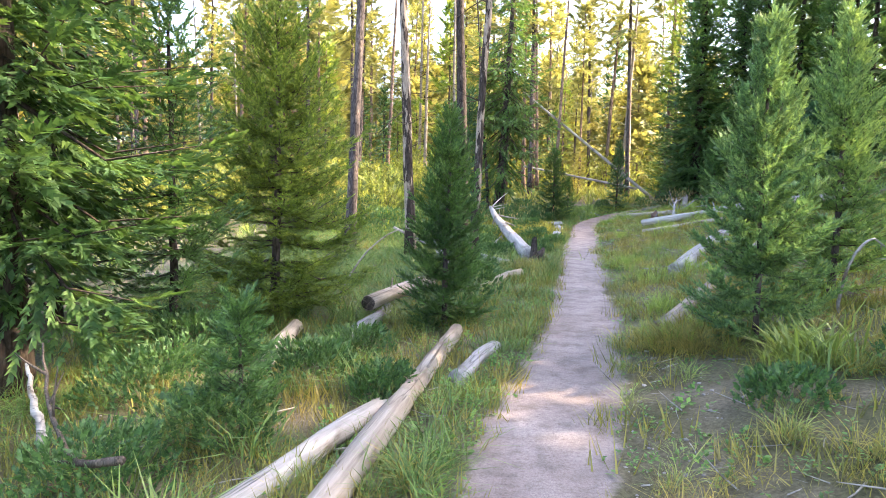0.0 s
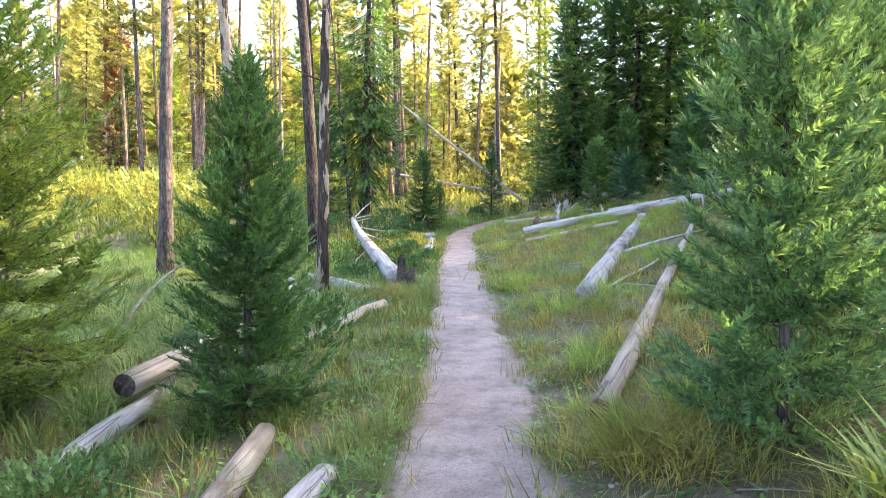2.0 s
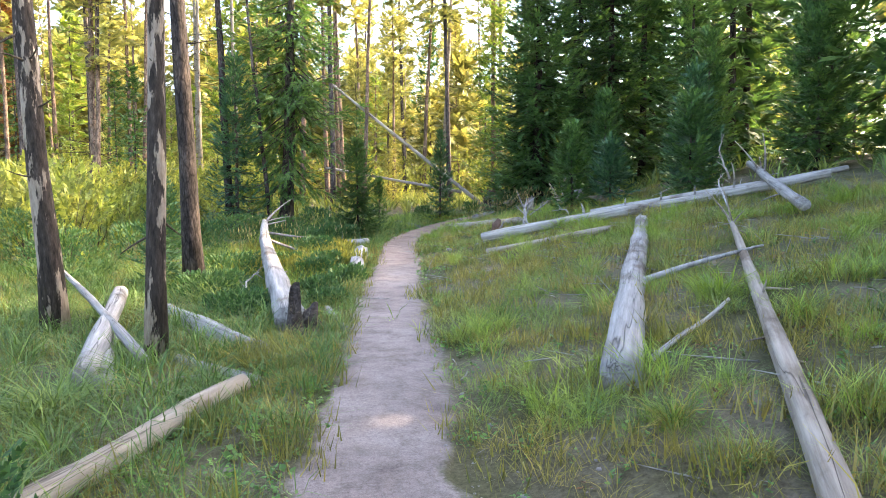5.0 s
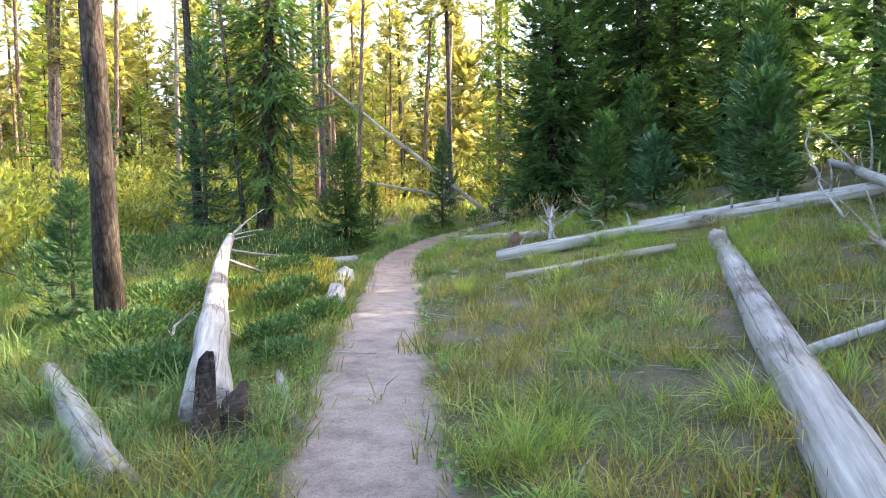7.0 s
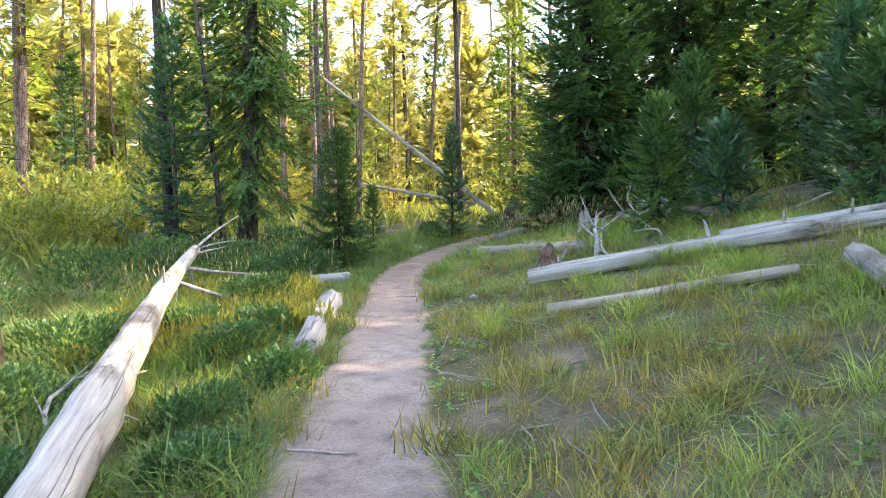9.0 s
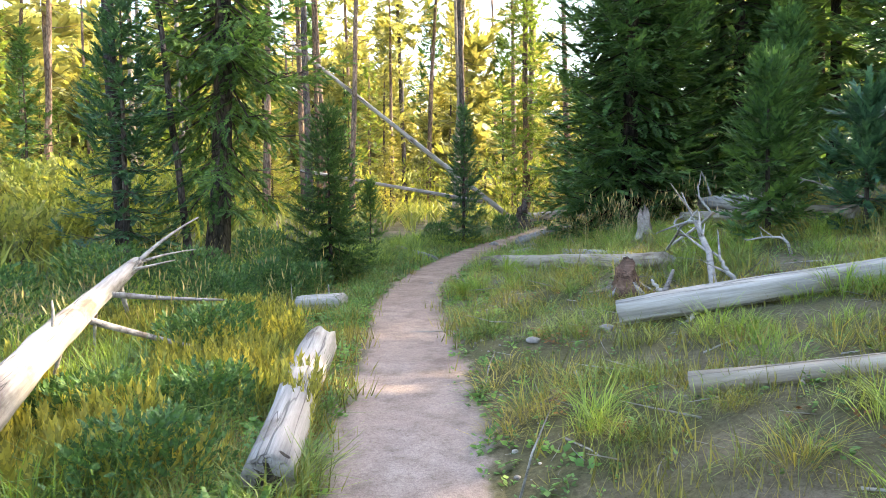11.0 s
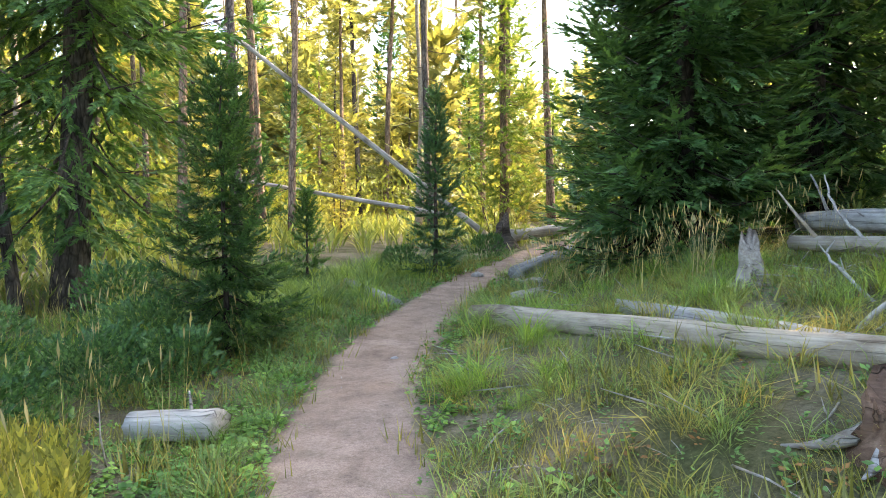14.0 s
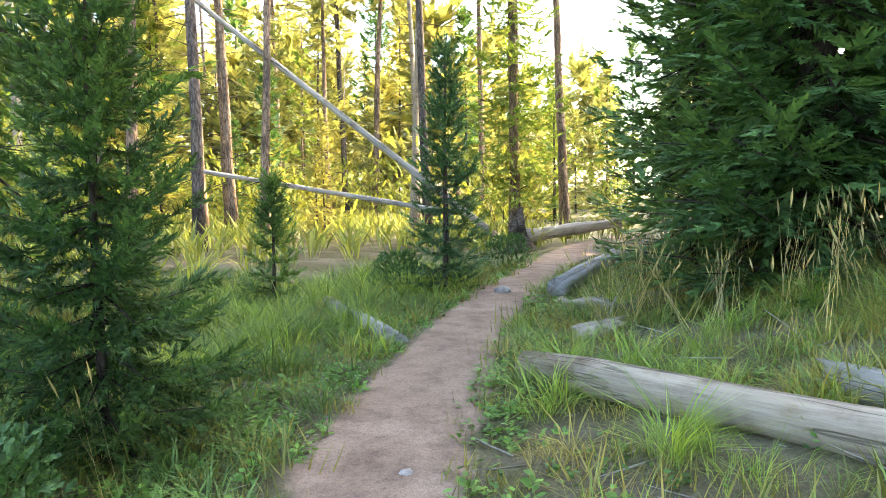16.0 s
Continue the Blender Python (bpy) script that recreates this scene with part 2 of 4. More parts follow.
# ---- shape of the ground ----
TRAIL_X = np.array([(-30, -2.0), (-14, -0.9), (-4, -0.3), (0, 0.0), (3.5, 0.48), (5.2, 0.92), (7.2, 1.46), (9, 1.86), (11, 2.27), (13, 2.66), (15, 2.98), (17.6, 3.52), (19, 3.85), (21.6, 4.4), (23, 4.7), (24, 5.05), (25, 5.47), (26, 6.05), (27, 6.65), (28, 7.35), (29, 8.1), (30.5, 9.3), (33.3, 11.6), (37, 15.5), (44, 24)])
TRAIL_Z = np.array([(-30, -0.6), (-14, -0.35), (0, -0.05), (7.5, 0.02), (13, 0.11), (16, 0.13), (20, 0.28), (24, 0.42), (28.6, 0.72), (34, 1.0), (45, 1.3), (80, 2.0), (200, 3.5)])
RISE = np.array([(-10, 0.22), (10, 0.25), (22, 0.27), (27, 0.18), (32, 0.08), (40, 0.03)])


def trail_x(y):
    return sum(np.interp(y + o, TRAIL_X[:, 0], TRAIL_X[:, 1]) for o in (-0.8, -0.3, 0.3, 0.8)) / 4


def ground_z(x, y):
    """Height of the ground, for arrays or single numbers."""
    x, y = np.asarray(x, float), np.asarray(y, float)
    d = x - trail_x(y)
    z = np.interp(y, TRAIL_Z[:, 0], TRAIL_Z[:, 1])
    e = np.clip(d - 0.5, 0, 10.0)
    z = z + np.interp(y, RISE[:, 0], RISE[:, 1]) * (e - 0.02 * e * e)
    f = np.clip(-0.5 - d, 0, None)
    z = z - 0.08 * np.clip(f, 0, 2.0) + 0.02 * np.clip(f - 4, 0, 20)
    rough = np.clip((np.abs(d) - 0.35) / 0.6, 0, 1)
    bump = 0.030 * np.sin(1.9 * x + 0.7 * y) * np.sin(2.3 * y - 0.6 * x) + 0.018 * np.sin(5.1 * x + 1.3) * np.sin(4.3 * y + 2.1 * x)
    return z + rough * bump


def gz(x, y):
    return float(ground_z(x, y))


# ---- mesh helpers ----
def fast_mesh(name, verts, tris):
    """A mesh from arrays of vertices and triangles."""
    me = bpy.data.meshes.new(name)
    verts, tris = np.asarray(verts, np.float32), np.asarray(tris, np.int32)
    me.vertices.add(len(verts))
    me.vertices.foreach_set("co", verts.ravel())
    me.loops.add(3 * len(tris))
    me.loops.foreach_set("vertex_index", tris.ravel())
    me.polygons.add(len(tris))
    me.polygons.foreach_set("loop_start", np.arange(0, 3 * len(tris), 3, dtype=np.int32))
    me.update(calc_edges=True)
    return me


def mesh_object(name, me, material, parent=None, smooth=False, label=""):
    me.materials.clear()
    me.materials.append(material)
    if smooth:
        me.polygons.foreach_set("use_smooth", np.ones(len(me.polygons), bool))
    ob = new(name, me)
    if parent is not None:
        ob.parent = parent
    return tagged(ob, label) if label else ob


class Soup:
    """Gathers vertices and triangles."""

    def __init__(self):
        self.v, self.t, self.n = [], [], 0

    def add(self, v, t):
        self.v.append(np.asarray(v, float))
        self.t.append(np.asarray(t, int) + self.n)
        self.n += len(v)

    def mesh(self, name):
        return fast_mesh(name, np.concatenate(self.v), np.concatenate(self.t))


def tube(points, radii, sides=9, wobble=0.0, rng=None, ragged=0.0):
    """A closed tapering tube along points, with an uneven skin."""
    P, R = np.asarray(points, float), np.asarray(radii, float)
    n = len(P)
    T = np.gradient(P, axis=0)
    T /= np.linalg.norm(T, axis=1, keepdims=True)
    ref = np.array([0, 0, 1.0]) if abs(T[:, 2]).mean() < 0.8 else np.array([1.0, 0, 0])
    A = np.cross(T, ref)
    A /= np.linalg.norm(A, axis=1, keepdims=True)
    B = np.cross(T, A)
    ang = np.arange(sides) * 2 * np.pi / sides
    r = R[:, None] * np.ones((1, sides))
    if rng is not None and wobble:
        lobes = rng.normal(0, wobble * 0.7, (1, sides))
        r = r * (1 + lobes + rng.normal(0, wobble * 0.5, (n, sides)))
    V = P[:, None, :] + r[..., None] * (np.cos(ang)[None, :, None] * A[:, None, :] + np.sin(ang)[None, :, None] * B[:, None, :])
    if ragged and rng is not None:
        V[-1] += T[-1] * rng.uniform(0, ragged, (sides, 1))
        V[0] -= T[0] * rng.uniform(0, ragged * 0.3, (sides, 1))
    V = V.reshape(-1, 3)
    V = np.vstack([V, P[:1], P[-1:]])
    i = np.arange(n - 1)[:, None] * sides
    j = np.arange(sides)[None, :]
    k = (j + 1) % sides
    a, b, c, d = (i + j).ravel(), (i + k).ravel(), (i + sides + k).ravel(), (i + sides + j).ravel()
    j, k = j.ravel(), k.ravel()
    last = (n - 1) * sides
    tris = np.vstack([np.c_[a, b, c], np.c_[a, c, d], np.c_[np.full(sides, n * sides), k, j], np.c_[np.full(sides, n * sides + 1), last + j, last + k]])
    return V, tris


def spread(template, O, D, U, S):
    """Copies of a template (vertices, triangles), laid with x along D and z near U, scaled by S."""
    tv, tt = template
    D = D / np.linalg.norm(D, axis=1, keepdims=True)
    Y = np.cross(U, D)
    Y /= np.maximum(np.linalg.norm(Y, axis=1, keepdims=True), 1e-6)
    Z = np.cross(D, Y)
    V = O[:, None, :] + S[:, None, None] * (tv[None, :, 0:1] * D[:, None, :] + tv[None, :, 1:2] * Y[:, None, :] + tv[None, :, 2:3] * Z[:, None, :])
    T = tt[None] + (np.arange(len(O)) * len(tv))[:, None, None]
    return V.reshape(-1, 3), T.reshape(-1, 3)


def spray_template(needles, width, length, seed, single=False, brush=(-0.25, 0.55), lean=(32, 62)):
    """A twig of needles: thin pointed blades on both sides and above a stem along x."""
    rng = np.random.default_rng(seed)
    V, T = [], []
    for i in range(needles):
        s = (i + 0.5) / needles
        side = 1 if i % 2 else -1
        a = radians(rng.uniform(*lean)) * (1 - 0.55 * s)
        up = rng.uniform(*brush)
        ln = length * rng.uniform(0.75, 1.2) * (1 - 0.35 * s)
        d = np.array([math.cos(a), side * math.sin(a) * math.cos(up), math.sin(a) * math.sin(up)])
        o = np.array([s * 0.85, 0, 0])
        w = np.cross(d, [0, 0, 1.0]) + rng.normal(0, 0.35, 3)
        w = w / np.linalg.norm(w) * width
        m = o + d * ln * 0.45
        if single:
            V += [o - w, o + w, o + d * ln]
            T.append((3 * i, 3 * i + 1, 3 * i + 2))
        else:
            V += [o, m + w, o + d * ln, m - w]
            T += [(4 * i, 4 * i + 1, 4 * i + 2), (4 * i, 4 * i + 2, 4 * i + 3)]
    return np.array(V), np.array(T)


SPRAY_FINE = spray_template(20, 0.040, 0.28, 1, True, (-0.9, 1.3), (38, 72))
SPRAY_SOFT = spray_template(26, 0.044, 0.27, 7, True, (-1.4, 1.6), (42, 78))
SPRAY_MID = spray_template(11, 0.068, 0.34, 2, True)
SPRAY_FAR = spray_template(6, 0.125, 0.50, 3, True)


# ---- trees ----
def conifer_meshes(height, radius, seed, detail, base=0.12, droop=0.0, trunk=None, bend=0.03, density=1.0, shape=0.85, gaps=0.12, spray=None):
    """Meshes of trunk and crown of a conifer that stands at the origin."""
    rng = np.random.default_rng(seed)
    tr = trunk or 0.008 + height * 0.0095
    n = 9
    hs = np.linspace(-0.15, height, n)
    wob = rng.normal(0, bend, (n, 2)).cumsum(0) * height / 12
    wob -= wob[1]
    line = np.c_[wob, hs]
    rad = tr * np.clip(1 - hs / height, 0, 1) ** 0.8 + 0.004
    rad[0] *= 1.35
    wood = Soup()
    wood.add(*tube(line, rad, 9 if detail > 0 else 6, 0.08, rng))
    step = {2: 0.135, 1: 0.25, 0: 0.5}[detail] / density
    spray_len = {2: 0.19, 1: 0.31, 0: 0.62}[detail]
    gap = {2: 0.060, 1: 0.145, 0: 0.50}[detail] / density
    O, D, U, S = [], [], [], []
    h = height * base
    turn = rng.uniform(0, 6.28)
    while h < height * 0.985:
        f = h / height
        whorl = (6, 8, 9)[detail] if f < 0.8 else 5
        for b in range(whorl):
            if rng.random() < gaps:
                continue
            turn += 2.4 + rng.normal(0, 0.3)
            reach = radius * (1 - f) ** shape * rng.uniform(0.62, 1.12) + 0.05 * height / 4
            reach *= min(1.0, 0.72 + 1.8 * (f - base))
            lift = radians(-10 - droop * 22 + 52 * f + rng.normal(0, 7))
            out = np.array([math.cos(turn), math.sin(turn), 0])
            foot = np.array([np.interp(h, hs, line[:, 0]), np.interp(h, hs, line[:, 1]), h + rng.uniform(-0.2, 0.2) * step])
            ss = np.linspace(0, 1, 5)
            sag = (0.16 + 0.1 * droop) * reach
            limb = foot + out * (ss * reach * math.cos(lift))[:, None] + np.array([0, 0, 1.0]) * (ss * reach * math.sin(lift) - sag * np.sin(ss * np.pi * 0.8) + 0.14 * reach * ss ** 3)[:, None]
            if detail > 0 or rng.random() < 0.2:
                wood.add(*tube(limb[::2], np.maximum(0.0025, 0.014 * reach * (1.05 - ss[::2])), 3))
            m = max(3, int(reach / gap))
            s = np.linspace(0.12, 1.0, m) + rng.uniform(-0.5, 0.5, m) / m * 0.8
            pts = np.c_[[np.interp(s, ss, limb[:, c]) for c in range(3)]].T
            along = np.gradient(limb, axis=0)
            dirs = np.c_[[np.interp(s, ss, along[:, c]) for c in range(3)]].T
            dirs /= np.linalg.norm(dirs, axis=1, keepdims=True)
            across = np.cross(dirs, [0, 0, 1.0])
            across /= np.linalg.norm(across, axis=1, keepdims=True)
            for side in (-1, 1):
                a = np.radians(rng.uniform(30, 70, m))[:, None] * (1.05 - 0.55 * s[:, None])
                dd = dirs * np.cos(a) + side * across * np.sin(a) + np.array([0, 0, 1.0]) * rng.normal(-0.05 - 0.25 * droop, 0.16, (m, 1))
                shoot = np.clip(reach * 0.5 * (1.15 - s), spray_len * 0.7, None)
                reps = np.maximum(1, np.round(shoot / (spray_len * 0.75))).astype(int)
                for r in range(int(reps.max())):
                    k = reps > r
                    off = (r * spray_len * 0.62)
                    O.append(pts[k] + dd[k] * off)
                    D.append(dd[k] + rng.normal(0, 0.16, (k.sum(), 3)))
                    U.append(np.array([0, 0, 1.0]) + rng.normal(0, 0.3, (k.sum(), 3)))
                    S.append(spray_len * rng.uniform(0.75, 1.25, k.sum()))
            O.append(limb[-1:]), D.append(dirs[-1:]), U.append(np.array([[0, 0, 1.0]])), S.append(np.array([spray_len]))
        h += step * rng.uniform(0.75, 1.25) * (1.3 - 0.6 * f)
    top = np.array([[line[-1, 0], line[-1, 1], height - 0.3 * spray_len * k] for k in range(4)])
    O.append(top), D.append(np.array([[0.05, 0.02, 1], [0.6, 0.2, 1], [-0.5, 0.4, 1], [0.1, -0.6, 1]])), U.append(np.tile([1.0, 0.2, 0], (4, 1))), S.append(np.full(4, spray_len))
    V, T = spread(spray or (SPRAY_FAR, SPRAY_MID, SPRAY_FINE)[detail], np.vstack(O), np.vstack(D), np.vstack(U), np.concatenate(S))
    return wood.mesh("trunk"), fast_mesh("crown", V, T)


def tree(name, meshes, leaf, bark, x, y, label, category, group="", turn=0.0, scale=1.0, sink=0.0, lean=(0, 0)):
    root = new(name)
    mesh_object("trunk", meshes[0], bark, root, True)
    mesh_object("crown", meshes[1], leaf, root)
    root.matrix_basis = pose(x, y, gz(x, y) - sink, lean[0], lean[1], turn) @ Matrix.Scale(scale, 4)
    return tagged(root, label, category, group)


def bare_tree(x, y, height, r, seed, bark, label, lean=(0, 0), stubs=14, crown=None, stub_len=0.5, group="bare pine trunks", fine=0):
    """A pine whose visible stem is bare but for broken stubs; crown: (height where it starts, radius, material)."""
    rng = np.random.default_rng(seed)
    root = new("pine_tree")
    n = 14
    hs = np.linspace(-0.2, height, n)
    wob = rng.normal(0, 0.02, (n, 2)).cumsum(0)
    line = np.c_[wob, hs]
    rad = r * (1 - 0.72 * np.clip(hs, 0, None) / height)
    rad[0] *= 1.4
    rad[1] *= 1.06
    mesh_object("trunk", fast_mesh("trunk", *tube(line, rad, 12, 0.07, rng)), bark, root, True)
    for i in range(stubs):
        h = rng.uniform(0.12, 0.9) * min(height, 9)
        a = rng.uniform(0, 6.28)
        ln = stub_len * rng.uniform(0.2, 1.5)
        s = np.linspace(0, 1, 5)
        out = np.array([math.cos(a), math.sin(a), 0])
        c = np.array([np.interp(h, hs, line[:, 0]), np.interp(h, hs, line[:, 1]), h])
        pts = c + out * (s * ln)[:, None] + np.array([0, 0, 1.0]) * (ln * (rng.uniform(-0.5, 0.35) * s + rng.uniform(-0.3, 0.3) * s ** 2))[:, None]
        mesh_object("branch_stub", fast_mesh("branch_stub", *tube(pts, 0.012 * (1.1 - s) + 0.003, 5, 0.1, rng)), TWIG, root, True)
    if crown:
        h0, cr, mat = crown
        me = conifer_meshes(height - h0, cr, seed + 5, fine, 0.02, 0.2, 0.02, density=1.0, shape=0.6, gaps=0.3)
        c = mesh_object("crown", me[1], mat, root)
        c.matrix_basis = Matrix.Translation((float(line[-1, 0]), float(line[-1, 1]), h0))
    root.matrix_basis = pose(x, y, gz(x, y), lean[0], lean[1], rng.uniform(0, 360))
    return tagged(root, label, "tree", group)


# ---- fallen wood ----
def fallen_log(p0, p1, r0, r1, seed, material, label, branches=(), ends="cut", sag=0.02, name="fallen_log", face=None, stubs=0):
    """A log from p0 (thick end) to p1, lying along its own x. branches: (share of the length, turn about it, length, radius, forward lean)."""
    rng = np.random.default_rng(seed)
    a, b = Vector(p0), Vector(p1)
    ln = (b - a).length
    root = new(name)
    n = max(8, int(ln / 0.28))
    s = np.linspace(0, 1, n)
    side = rng.normal(0, sag, 2)
    wav = np.c_[s * ln, side[0] * np.sin(s * np.pi) + 0.3 * sag * np.sin(s * 9 + seed), side[1] * 0.5 * np.sin(s * np.pi * 2)]
    rad = r0 + (r1 - r0) * s
    rad = rad * (1 + 0.05 * np.sin(s * ln * 3.1 + seed) + rng.normal(0, 0.015, n))
    if ends == "flare":
        rad = rad * (1 + 0.35 * np.exp(-s * ln / 0.25))
    mesh_object("trunk", fast_mesh("trunk", *tube(wav, rad, 20, 0.055, rng, 1.6 * r0 if ends == "broken" else 0.22 * r0)), material, root, True)
    if face:
        disc = tube(np.array([[-0.012, 0, 0], [0.02, 0, 0]]), np.array([rad[0] * 0.9, rad[0] * 0.97]), 16, 0.03, rng)
        mesh_object("end_face", fast_mesh("end_face", *disc), face, root, False, "dark end grain")
    extra = [(rng.uniform(0.15, 0.95), rng.uniform(0, 360), rng.uniform(0.06, 0.3), rng.uniform(0.008, 0.016), rng.uniform(-0.2, 0.7)) for _ in range(stubs)]
    for f, ang, bl, br, lean in (*branches, *extra):
        q = np.linspace(0, 1, 6)
        u = np.array([lean, math.cos(radians(ang)), math.sin(radians(ang))])
        u /= np.linalg.norm(u)
        bend = rng.normal(0, 0.13, 3)
        foot = np.array([np.interp(f, s, wav[:, k]) for k in range(3)])
        pts = foot + u * (q * bl)[:, None] + bend * bl * (q ** 2)[:, None]
        mesh_object("branch", fast_mesh("branch", *tube(pts, br * (1.1 - 0.75 * q), 7, 0.09, rng)), material, root, True)
    x = (b - a).normalized()
    y = Vector((0, 0, 1)).cross(x).normalized()
    z = x.cross(y)
    root.matrix_basis = Matrix.Translation(a) @ Matrix((x, y, z)).transposed().to_4x4()
    return tagged(root, label, "log", "fallen logs")


def on_ground(x, y, up):
    return (x, y, gz(x, y) + up)


# ---- setting ----
def axis(lo, hi, near_lo, near_hi, fine, grow=1.25):
    mid = list(np.arange(near_lo, near_hi, fine))
    s, v = fine, near_hi
    while v < hi:
        mid.append(v)
        s *= grow
        v += s
    mid.append(hi)
    s, v, low = fine, near_lo, []
    while v > lo:
        s *= grow
        v -= s
        low.append(max(v, lo))
    return np.array(low[::-1] + mid)


gx, gy = axis(-900, 900, -6, 13, 0.18), axis(-500, 1500, -2, 36, 0.2)
X, Y = np.meshgrid(gx, gy)
Zg = ground_z(X, Y)
nx, ny = len(gx), len(gy)
idx = (np.arange(ny - 1)[:, None] * nx + np.arange(nx - 1)[None]).ravel()
gt = np.vstack([np.c_[idx, idx + 1, idx + nx + 1], np.c_[idx, idx + nx + 1, idx + nx]])
tagged(mesh_object("ground", fast_mesh("ground", np.c_[X.ravel(), Y.ravel(), Zg.ravel()], gt), SOIL, None, True), "brown forest soil with litter and sparse growth", "ground", "", "structure")

ty = np.arange(-14, 37, 0.065)
tx = trail_x(ty)
slope = np.gradient(tx, ty)
edge_rng = np.random.default_rng(31)


def ragged_edge(mean):
    coarse = np.interp(ty, np.arange(-15, 38, 0.9), edge_rng.normal(0, 0.035, 59))
    fine = np.interp(ty, np.arange(-15, 38, 0.22), edge_rng.normal(0, 0.022, 241))
    return mean - 0.02 * np.clip((ty - 20) / 3, 0, 1) + coarse + fine


edge_l, edge_r = ragged_edge(0.36), ragged_edge(0.38)
U = np.r_[np.linspace(-1, -0.55, 13), np.linspace(-0.45, 0.45, 7), np.linspace(0.55, 1, 13)]
rows_v = []
for u in U:
    off = np.where(u < 0, u * edge_l, u * edge_r) * 1.52
    xx, yy = tx + off / np.sqrt(1 + slope ** 2), ty - off * slope / np.sqrt(1 + slope ** 2)
    margin = min(1.0, max(0.0, abs(u) - 0.5) / 0.2)
    crumbs = 0.010 * np.sin(xx * 23 + 2.1 * np.sin(yy * 17)) * np.sin(yy * 29 + 2.7 * np.sin(xx * 13)) + edge_rng.normal(0, 0.005, len(ty))
    lift = 0.018 - 0.004 * margin - 0.055 * max(0.0, abs(u) - 0.86) / 0.14 + 0.5 * margin * crumbs
    rows_v.append(np.c_[xx, yy, ground_z(xx, yy) + lift])
tv = np.stack(rows_v, 1)
ny, nx = tv.shape[:2]
idx = (np.arange(ny - 1)[:, None] * nx + np.arange(nx - 1)[None]).ravel()
trail_me = fast_mesh("trail", tv.reshape(-1, 3), np.vstack([np.c_[idx, idx + 1, idx + nx + 1], np.c_[idx, idx + nx + 1, idx + nx]]))
trail_me.attributes.new("margin", "FLOAT", "POINT").data.foreach_set("value", np.tile(np.abs(U), ny).astype(np.float32))
tagged(mesh_object("trail", trail_me, DIRT, None, True), "narrow packed dirt footpath, pinkish grey and dusty", "trail", "", "structure")

# ---- standing trees near the trail ----
tree("fir_tree", conifer_meshes(9.5, 2.0, 11, 1, 0.13, 0.6, 0.19, density=1.15, shape=0.6, gaps=0.28), SPRUCE, BARK_DARK, -3.62, 5.4, "tall dark fir with low drooping branches", "tree")
tree("fir_tree", conifer_meshes(7.0, 1.6, 10, 1, 0.08, 0.4, density=0.95, gaps=0.2), SPRUCE, BARK_DARK, -4.7, 8.0, "dark dense fir behind a young one", "tree")
tree("fir_tree", conifer_meshes(3.9, 0.95, 12, 2, 0.12, density=0.72, gaps=0.25), FIR, BARK_DARK, -2.75, 6.7, "young green fir with soft dense needles", "tree", "young firs")
tree("fir_tree", conifer_meshes(4.7, 1.45, 13, 2, 0.04, -0.3, density=0.84), FIR_LIGHT, BARK, -2.15, 8.45, "bright yellow-green young fir in full needle", "tree", "young firs")
tree("fir_tree", conifer_meshes(2.5, 0.62, 14, 2, 0.03, -0.6, density=1.3), FIR, BARK, 0.0, 7.85, "small dense green fir beside the trail", "tree", "young firs")
tree("fir_tree", conifer_meshes(2.85, 0.74, 15, 2, 0.03, -0.7, trunk=0.024, density=1.1, shape=0.9, gaps=0.16, spray=SPRAY_SOFT), FIR_SOFT, BARK, 2.8, 5.95, "bushy green young fir beside the trail", "tree", "young firs")
tree("fir_tree", conifer_meshes(2.9, 0.72, 16, 2, 0.05, -0.7, gaps=0.12), FIR_SOFT, BARK, 4.0, 6.9, "young green fir on the grassy slope", "tree", "young firs")
tree("fir_tree", conifer_meshes(0.95, 0.3, 17, 2, 0.05), FIR, TWIG, -1.35, 4.3, "knee-high thin fir seedling", "tree", "young firs")
tree("fir_tree", conifer_meshes(1.7, 0.5, 18, 2, 0.04), FIR_BLUE, BARK, 0.0, 18.4, "small dark fir in the grass", "tree", "young firs")
tree("fir_tree", conifer_meshes(5.0, 1.05, 19, 1, 0.03), FIR_BLUE, BARK, 0.85, 27.0, "bluish green dense fir beside a spruce", "tree", "young firs")
tree("spruce_tree", conifer_meshes(11.5, 2.3, 20, 1, 0.15, 1.0, 0.2, density=1.0, shape=0.42, gaps=0.55), FIR_MID, BARK, 2.2, 28.2, "tall spruce with drooping layered branches", "tree", "", 20, 1, 0, (0, 3))
tree("fir_tree", conifer_meshes(2.7, 0.84, 21, 2, 0.04, 0.3, trunk=0.025, gaps=0.24, density=1.0, spray=SPRAY_SOFT), SPRUCE, BARK_DARK, 4.0, 25.2, "dark green fir growing close to the trail", "tree", "young firs")
tree("fir_tree", conifer_meshes(3.0, 0.52, 22, 2, 0.06), FIR_BLUE, BARK, 7.3, 29.2, "slim dark fir at the bend of the trail", "tree", "young firs")
tree("fir_tree", conifer_meshes(1.5, 0.34, 23, 2, 0.05), FIR, TWIG, 5.3, 29.6, "thin young fir in tall grass", "tree", "young firs")
tree("fir_tree", conifer_meshes(9.5, 1.95, 24, 1, 0.03, 0.4, 0.16, density=1.25), FIR, BARK_DARK, 9.35, 25.7, "large dark fir with branches to the ground", "tree", "dark firs")
tree("fir_tree", conifer_meshes(8.5, 1.35, 25, 1, 0.03, 0.3), FIR, BARK_DARK, 10.0, 27.9, "dense green fir at the edge of the wood", "tree", "dark firs")
